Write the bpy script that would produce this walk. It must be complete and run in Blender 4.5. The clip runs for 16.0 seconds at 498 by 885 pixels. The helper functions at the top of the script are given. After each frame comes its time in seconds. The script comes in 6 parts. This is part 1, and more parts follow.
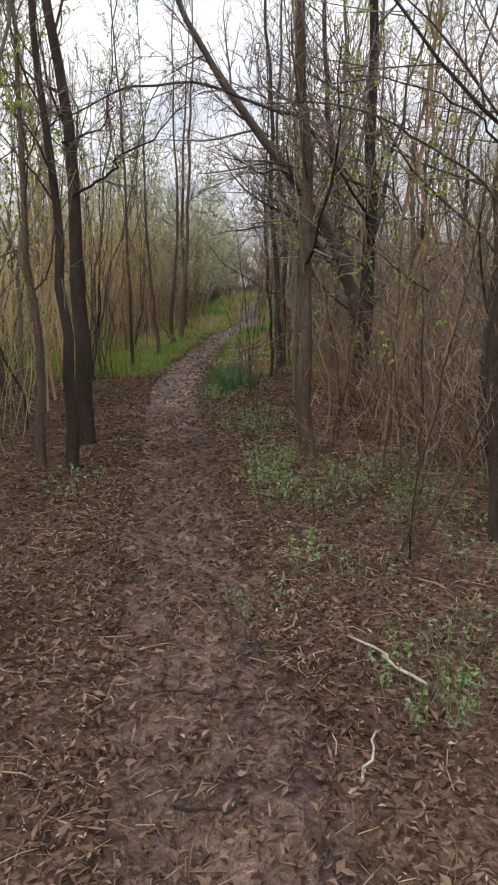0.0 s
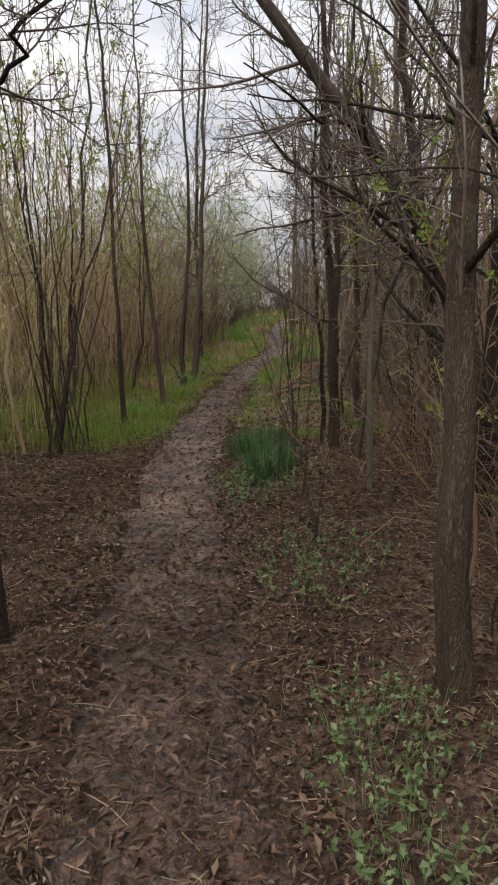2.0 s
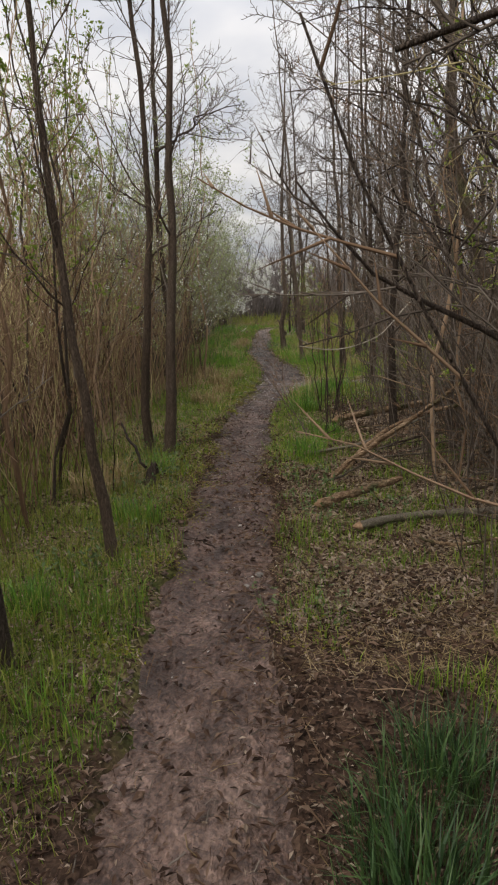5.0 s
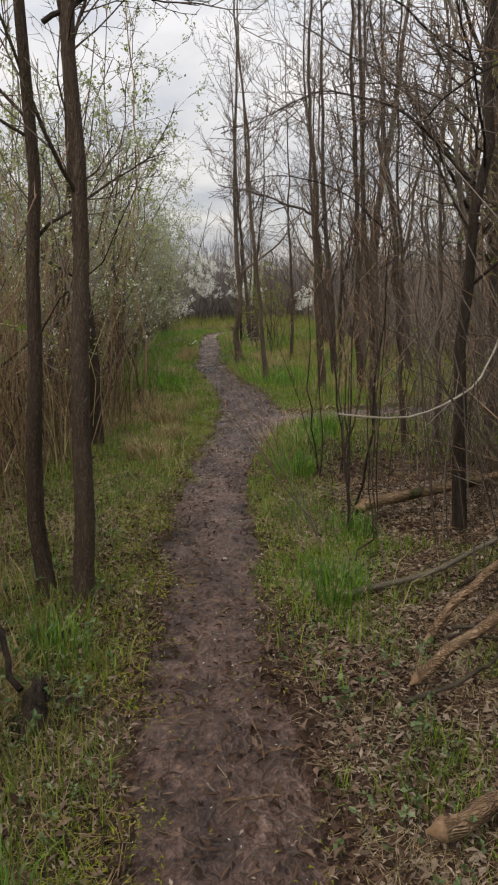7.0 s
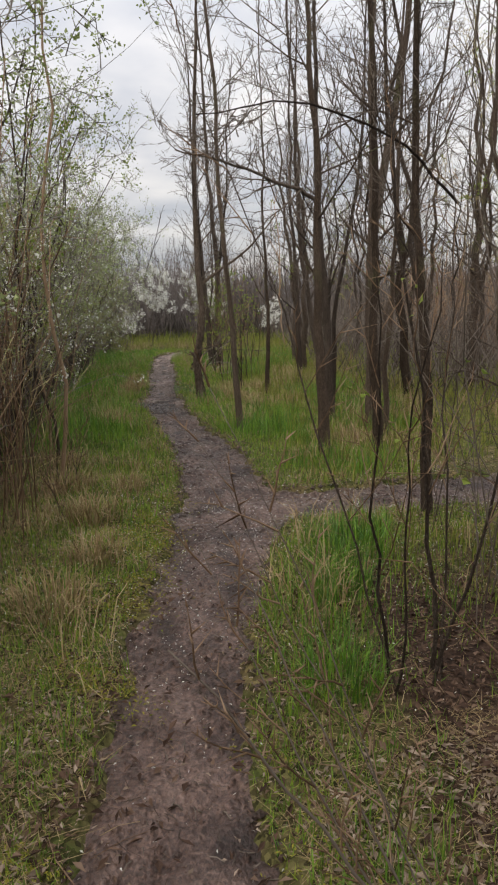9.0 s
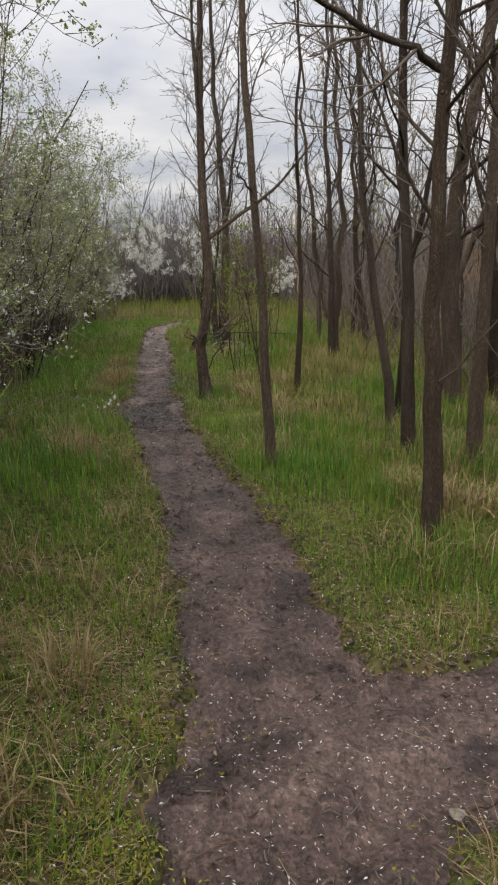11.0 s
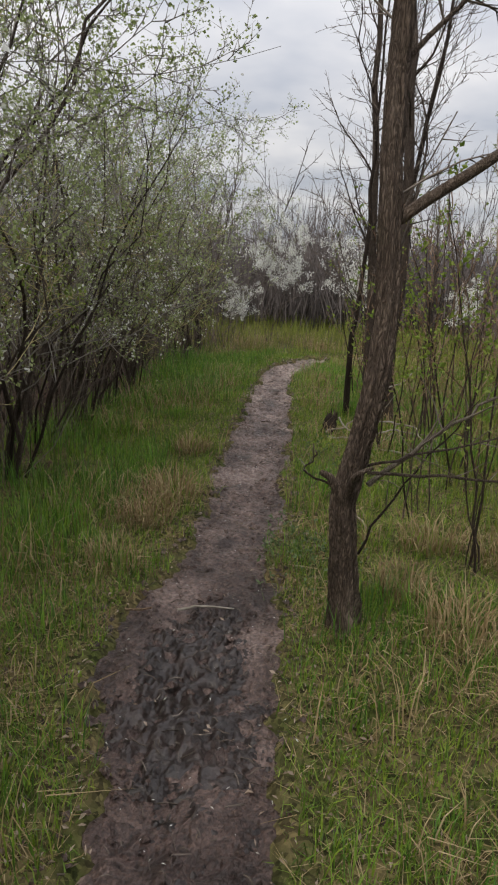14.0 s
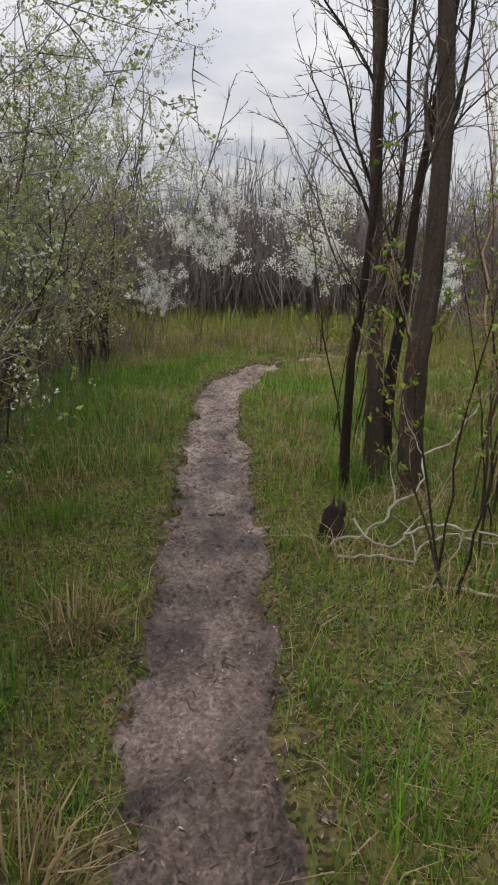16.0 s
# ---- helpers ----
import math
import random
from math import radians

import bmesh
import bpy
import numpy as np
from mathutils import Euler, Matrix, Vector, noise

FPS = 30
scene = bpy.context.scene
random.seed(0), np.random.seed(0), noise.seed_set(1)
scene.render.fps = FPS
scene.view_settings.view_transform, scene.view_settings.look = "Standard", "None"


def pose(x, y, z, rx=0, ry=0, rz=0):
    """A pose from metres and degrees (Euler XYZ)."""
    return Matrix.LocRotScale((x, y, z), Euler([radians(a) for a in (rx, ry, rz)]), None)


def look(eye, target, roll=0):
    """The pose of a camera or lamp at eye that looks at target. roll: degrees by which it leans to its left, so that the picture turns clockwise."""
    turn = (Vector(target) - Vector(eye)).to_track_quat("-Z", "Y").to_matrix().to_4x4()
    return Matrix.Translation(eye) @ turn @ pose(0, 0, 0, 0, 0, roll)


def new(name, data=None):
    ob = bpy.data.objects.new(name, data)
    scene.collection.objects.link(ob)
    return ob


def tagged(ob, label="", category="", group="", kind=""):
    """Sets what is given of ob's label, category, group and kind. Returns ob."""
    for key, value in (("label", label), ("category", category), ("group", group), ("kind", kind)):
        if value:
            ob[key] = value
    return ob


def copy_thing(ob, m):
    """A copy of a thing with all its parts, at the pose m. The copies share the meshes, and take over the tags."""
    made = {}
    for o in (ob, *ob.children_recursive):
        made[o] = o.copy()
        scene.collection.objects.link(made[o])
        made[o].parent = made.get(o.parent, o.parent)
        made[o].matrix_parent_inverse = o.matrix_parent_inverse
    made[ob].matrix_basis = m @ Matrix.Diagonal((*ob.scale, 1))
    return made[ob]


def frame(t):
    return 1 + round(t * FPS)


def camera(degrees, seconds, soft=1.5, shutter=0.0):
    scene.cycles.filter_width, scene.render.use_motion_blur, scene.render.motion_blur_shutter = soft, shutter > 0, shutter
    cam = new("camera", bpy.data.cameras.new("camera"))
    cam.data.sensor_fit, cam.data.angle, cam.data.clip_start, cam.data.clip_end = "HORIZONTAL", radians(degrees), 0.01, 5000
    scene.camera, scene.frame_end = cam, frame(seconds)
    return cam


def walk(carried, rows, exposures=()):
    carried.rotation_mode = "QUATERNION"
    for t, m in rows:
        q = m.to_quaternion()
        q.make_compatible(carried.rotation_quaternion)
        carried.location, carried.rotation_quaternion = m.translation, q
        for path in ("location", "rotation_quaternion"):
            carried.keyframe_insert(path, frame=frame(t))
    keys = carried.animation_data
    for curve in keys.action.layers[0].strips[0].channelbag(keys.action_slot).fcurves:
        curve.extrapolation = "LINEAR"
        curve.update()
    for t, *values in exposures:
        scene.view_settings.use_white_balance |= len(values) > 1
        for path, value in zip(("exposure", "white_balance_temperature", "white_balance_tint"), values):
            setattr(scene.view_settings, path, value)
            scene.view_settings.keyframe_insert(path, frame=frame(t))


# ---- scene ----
cam = camera(39.0, 16.0, soft=2.1)
PATH = [
    (0, (1.981, 0.855, 1.477), (1.823, 2.787, 0.985), 1.4),
    (0.5, (1.911, 1.635, 1.454), (1.757, 3.572, 0.983), 1.1),
    (1, (1.83, 2.402, 1.44), (1.617, 4.339, 0.988), 0.2),
    (1.5, (1.701, 3.147, 1.424), (1.494, 5.086, 0.982), 0.0),
    (2, (1.516, 3.884, 1.446), (1.301, 5.822, 1.001), 0.6),
    (2.5, (1.327, 4.649, 1.446), (1.126, 6.588, 1.0), 0.3),
    (3, (1.174, 5.383, 1.459), (0.976, 7.323, 1.016), -0.0),
    (3.5, (1.072, 6.142, 1.44), (0.89, 8.085, 1.002), -1.0),
    (6, (0.349, 9.661, 1.445), (0.317, 11.612, 1.005), -1.1),
    (6.5, (0.303, 10.357, 1.451), (0.334, 12.307, 1.007), -1.1),
    (7, (0.252, 11.112, 1.471), (0.305, 13.061, 1.025), -1.3),
    (7.5, (0.229, 11.838, 1.454), (0.326, 13.789, 1.024), -0.7),
    (8, (0.202, 12.584, 1.463), (0.329, 14.538, 1.055), -0.9),
    (10.5, (0.172, 16.199, 1.467), (0.413, 18.125, 0.984), -0.2),
    (11, (0.179, 16.977, 1.472), (0.372, 18.898, 0.951), -0.3),
    (11.5, (0.291, 17.715, 1.474), (0.377, 19.646, 0.958), 0.6),
    (12, (0.362, 18.466, 1.465), (0.43, 20.399, 0.956), 2.0),
    (12.5, (0.442, 19.243, 1.418), (0.401, 21.178, 0.911), 1.6),
    (13, (0.427, 20.016, 1.432), (0.344, 21.951, 0.931), 2.0),
    (13.5, (0.386, 20.804, 1.417), (0.208, 22.734, 0.924), 2.2),
    (14, (0.258, 21.548, 1.431), (0.09, 23.478, 0.935), 3.4),
    (14.5, (0.183, 22.299, 1.44), (0.02, 24.227, 0.936), 4.2),
    (15, (0.124, 22.947, 1.453), (-0.06, 24.874, 0.947), 2.8),
    (15.5, (0.06, 23.683, 1.443), (-0.055, 25.613, 0.929), 1.5),
    (16, (-0.058, 24.396, 1.437), (-0.02, 26.317, 0.884), 1.5),
]
walk(cam, [(t, look(eye, target, roll)) for t, eye, target, roll in PATH],
     exposures=((0, 0.68, 6600, 11), (0.5, 0.46, 6700, 11), (1, 0.38, 6650, 11), (1.5, 0.42, 6700, 11), (2.5, 0.3, 6800, 11), (3.5, 0.2, 6850, 11), (6, 0.22, 6950, 11), (6.5, 0.36, 6950, 11), (7.1, 0.24, 6950, 11), (8, 0.24, 6900, 11), (11, 0.2, 6750, 11), (13, 0.06, 6650, 11), (14.5, 0.08, 6650, 11), (16, 0.13, 6650, 11)))

# Daylight: bright overcast, weak wide sun behind the cloud
world = bpy.data.worlds.new("sky")
scene.world = world
world.use_nodes = True
SUN_EL, SUN_ROT = radians(48), radians(215)


def build_sky():
    nt = world.node_tree
    nodes, links = nt.nodes, nt.links
    bg = nodes["Background"]
    sky = nodes.new("ShaderNodeTexSky")
    sky.sky_type, sky.sun_disc = "NISHITA", False
    sky.sun_elevation, sky.sun_rotation = SUN_EL, SUN_ROT
    co = nodes.new("ShaderNodeTexCoord")
    sep = nodes.new("ShaderNodeSeparateXYZ")
    links.new(co.outputs["Generated"], sep.inputs[0])
    up = nodes.new("ShaderNodeMath")
    up.operation = "MAXIMUM"
    up.inputs[1].default_value = 0.0
    links.new(sep.outputs["Z"], up.inputs[0])
    lift = nodes.new("ShaderNodeMath")
    lift.operation = "ADD"
    lift.inputs[1].default_value = 0.16
    links.new(up.outputs[0], lift.inputs[0])
    flat = []
    for axis in "XY":
        d = nodes.new("ShaderNodeMath")
        d.operation = "DIVIDE"
        links.new(sep.outputs[axis], d.inputs[0])
        links.new(lift.outputs[0], d.inputs[1])
        flat.append(d)
    com = nodes.new("ShaderNodeCombineXYZ")
    links.new(flat[0].outputs[0], com.inputs[0])
    links.new(flat[1].outputs[0], com.inputs[1])
    n = nodes.new("ShaderNodeTexNoise")
    n.inputs["Scale"].default_value, n.inputs["Detail"].default_value = 1.15, 5.0
    n.inputs["Roughness"].default_value = 0.5
    links.new(com.outputs[0], n.inputs["Vector"])
    ramp = nodes.new("ShaderNodeValToRGB")
    e = ramp.color_ramp.elements
    e[0].position, e[0].color = 0.36, (0.60, 0.645, 0.74, 1)
    e[1].position, e[1].color = 0.60, (1.0, 1.0, 1.02, 1)
    links.new(n.outputs["Fac"], ramp.inputs[0])
    gain = nodes.new("ShaderNodeVectorMath")
    gain.operation = "SCALE"
    rise = nodes.new("ShaderNodeMath")
    rise.operation = "MULTIPLY_ADD"
    rise.inputs[1].default_value, rise.inputs[2].default_value = 13.5, 5.5
    links.new(up.outputs[0], rise.inputs[0])
    links.new(rise.outputs[0], gain.inputs["Scale"])
    links.new(ramp.outputs[0], gain.inputs[0])
    mix = nodes.new("ShaderNodeMix")
    mix.data_type = "RGBA"
    mix.inputs["Factor"].default_value = 0.9
    links.new(sky.outputs[0], mix.inputs["A"])
    links.new(gain.outputs[0], mix.inputs["B"])
    links.new(mix.outputs["Result"], bg.inputs["Color"])
    bg.inputs["Strength"].default_value = 0.1


build_sky()
sun = new("sun", bpy.data.lights.new("sun", "SUN"))
sun.data.energy, sun.data.angle, sun.data.color = 1.4, radians(25), (1.0, 0.93, 0.82)
sun.matrix_world = look((0, 0, 30), (0 - 30 * math.sin(SUN_ROT) / math.tan(SUN_EL), -30 * math.cos(SUN_ROT) / math.tan(SUN_EL), 0))


# ---------------------------------------------------------------- materials
def material(name, colours, scale=6.0, rough=0.85, bump=0.3, stretch=(1, 1, 1), fine=60.0, per="", own_share=0.62, reach=None, through_light=0.0, spread=0.35, dist=0.01, mottle=None, cells=None):
    """Noise-coloured surface: colours run along a ramp driven by coarse and fine noise, and by the piece's own random value."""
    m = bpy.data.materials.new(name)
    m.use_nodes = True
    nt = m.node_tree
    nodes, links = nt.nodes, nt.links
    b = nodes["Principled BSDF"]
    co = nodes.new("ShaderNodeTexCoord")
    mp = nodes.new("ShaderNodeMapping")
    mp.inputs["Scale"].default_value = stretch
    links.new(co.outputs["Object"], mp.inputs[0])
    n1 = nodes.new("ShaderNodeTexNoise")
    n1.inputs["Scale"].default_value, n1.inputs["Detail"].default_value = scale, 6.0
    n2 = nodes.new("ShaderNodeTexNoise")
    n2.inputs["Scale"].default_value, n2.inputs["Detail"].default_value = fine, 4.0
    for n in (n1, n2):
        links.new(mp.outputs[0], n.inputs["Vector"])
    mixn = nodes.new("ShaderNodeMix")
    mixn.inputs["Factor"].default_value = spread
    links.new(n1.outputs["Fac"], mixn.inputs["A"])
    links.new(n2.outputs["Fac"], mixn.inputs["B"])
    drive = mixn.outputs["Result"]
    if per:
        if per == "island":
            own = nodes.new("ShaderNodeNewGeometry").outputs["Random Per Island"]
        else:
            own = nodes.new("ShaderNodeObjectInfo").outputs["Random"]
        mo = nodes.new("ShaderNodeMix")
        mo.inputs["Factor"].default_value = own_share if per == "island" else 0.35
        links.new(drive, mo.inputs["A"])
        links.new(own, mo.inputs["B"])
        drive = mo.outputs["Result"]
    ramp = nodes.new("ShaderNodeValToRGB")
    el = ramp.color_ramp.elements
    lo, hi = reach or ((0.12, 0.88) if per == "island" else (0.3, 0.7))
    for k, c in enumerate(colours):
        p = lo + (hi - lo) * k / max(1, len(colours) - 1)
        if k < 2:
            el[k].position, el[k].color = p, (*c, 1)
        else:
            x = el.new(p)
            x.color = (*c, 1)
    if len(colours) > 2:
        for k, x in enumerate(sorted(el, key=lambda q: q.position)):
            x.position = lo + (hi - lo) * k / (len(colours) - 1)
    links.new(drive, ramp.inputs[0])
    out = ramp.outputs[0]
    if mottle:
        colour, size, edge = mottle
        n3 = nodes.new("ShaderNodeTexNoise")
        n3.inputs["Scale"].default_value, n3.inputs["Detail"].default_value = size, 5.0
        links.new(co.outputs["Object"], n3.inputs["Vector"])
        cut = nodes.new("ShaderNodeMapRange")
        cut.inputs["From Min"].default_value, cut.inputs["From Max"].default_value = edge, edge + 0.14
        links.new(n3.outputs["Fac"], cut.inputs["Value"])
        mm = nodes.new("ShaderNodeMix")
        mm.data_type = "RGBA"
        links.new(cut.outputs[0], mm.inputs["Factor"])
        links.new(out, mm.inputs["A"])
        mm.inputs["B"].default_value = (*colour, 1)
        out = mm.outputs["Result"]
    height = mixn.outputs["Result"]
    if cells:
        kind, size, squash, amount = cells
        mv = nodes.new("ShaderNodeMapping")
        mv.inputs["Scale"].default_value = squash
        links.new(co.outputs["Object"], mv.inputs[0])
        wob = nodes.new("ShaderNodeMix")
        wob.data_type = "VECTOR"
        wob.inputs["Factor"].default_value = 0.3 if kind == "cracks" else 0.05
        links.new(mv.outputs[0], wob.inputs["A"])
        links.new(n1.outputs["Color"], wob.inputs["B"])
        vo = nodes.new("ShaderNodeTexVoronoi")
        vo.inputs["Scale"].default_value = size
        links.new(wob.outputs["Result"], vo.inputs["Vector"])
        mc = nodes.new("ShaderNodeMix")
        mc.data_type, mc.blend_type = "RGBA", "MULTIPLY"
        mc.inputs["Factor"].default_value = amount
        links.new(out, mc.inputs["A"])
        cr = nodes.new("ShaderNodeValToRGB")
        ce = cr.color_ramp.elements
        if kind == "cracks":
            vo.feature = "DISTANCE_TO_EDGE"
            ce[0].position, ce[0].color = 0.02, (0.22, 0.2, 0.19, 1)
            ce[1].position, ce[1].color = 0.22, (1.25, 1.2, 1.15, 1)
            links.new(vo.outputs["Distance"], cr.inputs[0])
            height = vo.outputs["Distance"]
        else:
            sp = nodes.new("ShaderNodeSeparateColor")
            links.new(vo.outputs["Color"], sp.inputs[0])
            ce[0].position, ce[0].color = 0.05, (0.45, 0.42, 0.4, 1)
            ce[1].position, ce[1].color = 0.95, (1.9, 1.8, 1.65, 1)
            links.new(sp.outputs[0], cr.inputs[0])
            ad = nodes.new("ShaderNodeMath")
            ad.operation = "ADD"
            links.new(height, ad.inputs[0])
            links.new(sp.outputs[1], ad.inputs[1])
            height = ad.outputs[0]
        links.new(cr.outputs[0], mc.inputs["B"])
        out = mc.outputs["Result"]
    links.new(out, b.inputs["Base Color"])
    b.inputs["Roughness"].default_value = rough
    b.inputs["Specular IOR Level"].default_value = 0.5 if rough < 0.6 else 0.15
    if bump:
        bp = nodes.new("ShaderNodeBump")
        bp.inputs["Strength"].default_value, bp.inputs["Distance"].default_value = bump, dist
        links.new(height, bp.inputs["Height"])
        links.new(bp.outputs[0], b.inputs["Normal"])
    if through_light:
        tr = nodes.new("ShaderNodeBsdfTranslucent")
        links.new(out, tr.inputs["Color"])
        ms = nodes.new("ShaderNodeMixShader")
        ms.inputs[0].default_value = through_light
        links.new(b.outputs[0], ms.inputs[1])
        links.new(tr.outputs[0], ms.inputs[2])
        links.new(ms.outputs[0], nodes["Material Output"].inputs["Surface"])
    return m


BARK = material("bark", [(0.0648, 0.0475, 0.0355), (0.119, 0.09, 0.0696), (0.187, 0.148, 0.118)], 9, 0.9, 1.0, (1, 1, 0.2), 45, "object", dist=0.02, mottle=((0.14, 0.14, 0.075), 2.2, 0.57), cells=("cracks", 78, (1, 1, 0.17), 0.5))
BARK_DARK = material("dark_bark", [(0.0408, 0.0313, 0.0259), (0.085, 0.066, 0.054), (0.143, 0.116, 0.0972)], 10, 0.9, 1.0, (1, 1, 0.2), 50, "object", dist=0.02, cells=("cracks", 90, (1, 1, 0.15), 0.45))
BARK_FURROWED = material("furrowed_bark", [(0.075, 0.058, 0.046), (0.16, 0.126, 0.102), (0.27, 0.22, 0.185)], 9, 0.9, 1.0, (1, 1, 0.2), 45, dist=0.02, mottle=((0.13, 0.12, 0.075), 2.2, 0.6), cells=("cracks", 62, (1, 1, 0.15), 0.7))
BARK_GREY = material("grey_bark", [(0.0765, 0.0663, 0.051), (0.136, 0.119, 0.0935), (0.212, 0.191, 0.153)], 8, 0.9, 0.8, (1, 1, 0.22), 50, "object", dist=0.012, mottle=((0.13, 0.125, 0.08), 2.5, 0.58), cells=("cracks", 120, (1, 1, 0.2), 0.4))
TWIG = material("twig", [(0.0612, 0.049, 0.04), (0.13, 0.107, 0.0888), (0.223, 0.191, 0.163)], 4, 0.85, 0, (1, 1, 1), 30, "island")
TWIG_GREY = material("grey_twig", [(0.10, 0.09, 0.08), (0.22, 0.2, 0.178), (0.38, 0.35, 0.32)], 4, 0.85, 0, (1, 1, 1), 30, "island")
# brown sapling bark, lightened so its colour holds the side light on the stems
BARK_YOUNG_LIT = material("lit_sapling_bark", [(0.13, 0.0825, 0.0516), (0.247, 0.165, 0.108), (0.39, 0.278, 0.186)], 9, 0.85, 0.6, (1, 1, 0.2), 45, "object", dist=0.01)
TWIG_BROWN = material("brown_twig", [(0.085, 0.0525, 0.032), (0.212, 0.138, 0.088), (0.357, 0.254, 0.172)], 4, 0.85, 0, (1, 1, 1), 30, "island")
TWIG_OLIVE = material("olive_twig", [(0.17, 0.145, 0.0665), (0.368, 0.31, 0.152), (0.566, 0.497, 0.266)], 4, 0.85, 0, (1, 1, 1), 30, "island")
LEAF = material("spring_leaf", [(0.101, 0.16, 0.0275), (0.194, 0.272, 0.044), (0.302, 0.368, 0.088)], 5, 0.6, 0, per="island", through_light=0.35)
LEAF_DARK = material("herb_leaf", [(0.055, 0.10, 0.03), (0.11, 0.17, 0.06), (0.22, 0.28, 0.13)], 5, 0.55, 0, per="island", through_light=0.25)
HEDGE = material("hedge_twig", [(0.0472, 0.0397, 0.0368), (0.0943, 0.082, 0.0774), (0.17, 0.151, 0.144)], 4, 0.9, 0, per="island")
BUD = material("grey_green_bud", [(0.183, 0.23, 0.0857), (0.303, 0.363, 0.147), (0.459, 0.531, 0.263)], 5, 0.7, 0, per="island", through_light=0.3)
PETAL = material("white_petal", [(0.728, 0.749, 0.678), (0.832, 0.842, 0.806), (0.894, 0.894, 0.89)], 5, 0.6, 0, per="island", through_light=0.45)
GRASS = material("grass_blade", [(0.0387, 0.0745, 0.00655), (0.107, 0.202, 0.0155), (0.216, 0.333, 0.0269), (0.327, 0.324, 0.0655)], 1.6, 0.55, 0, per="island", through_light=0.35, own_share=0.45, fine=14, reach=(0.22, 0.84))
GRASS_LUSH = material("lush_blade", [(0.0425, 0.106, 0.016), (0.106, 0.243, 0.0286), (0.242, 0.416, 0.0446)], 1.5, 0.5, 0, per="island", through_light=0.35, own_share=0.42, fine=14, reach=(0.25, 0.75))
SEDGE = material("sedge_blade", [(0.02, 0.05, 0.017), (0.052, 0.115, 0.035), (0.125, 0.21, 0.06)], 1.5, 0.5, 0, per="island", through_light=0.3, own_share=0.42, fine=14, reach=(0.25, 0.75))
GRASS_PALE = material("pale_grass_blade", [(0.0892, 0.13, 0.0207), (0.193, 0.231, 0.0441), (0.329, 0.325, 0.0936)], 1.2, 0.6, 0, per="island", through_light=0.3)
STRAW = material("dry_grass", [(0.187, 0.131, 0.064), (0.34, 0.254, 0.132), (0.476, 0.385, 0.232)], 0.9, 0.75, 0, per="island", through_light=0.2)
LITTER = material("dead_leaf", [(0.018, 0.011, 0.008), (0.07, 0.042, 0.03), (0.13, 0.082, 0.058), (0.25, 0.175, 0.128)], 1.2, 0.9, 0, per="island", through_light=0.1)
LITTER_PALE = material("pale_dead_leaf", [(0.135, 0.103, 0.0768), (0.27, 0.209, 0.16), (0.446, 0.363, 0.288)], 1.2, 0.8, 0, per="island", through_light=0.1)
MOSS = material("moss", [(0.11, 0.13, 0.018), (0.23, 0.23, 0.035), (0.35, 0.32, 0.06)], 9, 0.95, 0.8, fine=120, per="island")
SOIL = material("soil", [(0.034, 0.022, 0.019), (0.078, 0.053, 0.046), (0.118, 0.083, 0.073), (0.18, 0.134, 0.119)], 4.0, 0.52, 1.0, (1, 0.7, 1), 45, dist=0.06, spread=0.45, reach=(0.37, 0.63), mottle=((0.036, 0.024, 0.021), 3.6, 0.53), cells=("flecks", 110, (1, 1, 1), 0.55))
MUD = material("wet_mud", [(0.01, 0.007, 0.006), (0.028, 0.019, 0.016), (0.07, 0.05, 0.043)], 6, 0.3, 1.0, (1, 1, 1), 50, dist=0.015, spread=0.5)
LOG = material("peeled_log", [(0.101, 0.065, 0.042), (0.284, 0.192, 0.122), (0.513, 0.384, 0.258)], 7, 0.85, 1.0, (0.35, 1, 1), 60, dist=0.025, spread=0.5, mottle=((0.075, 0.075, 0.035), 5.0, 0.54), cells=("cracks", 60, (0.25, 1, 1), 0.5))
CUT = material("broken_wood", [(0.16, 0.1, 0.06), (0.28, 0.18, 0.11), (0.40, 0.29, 0.19)], 12, 0.8, 0.6, fine=90)
PALE_BRANCH = material("bleached_branch", [(0.16, 0.14, 0.11), (0.32, 0.29, 0.24), (0.48, 0.45, 0.40)], 7, 0.8, 0.3, fine=60)
STONE = material("stone", [(0.16, 0.15, 0.14), (0.28, 0.26, 0.24), (0.4, 0.38, 0.36)], 12, 0.85, 0.6, fine=70, per="object")


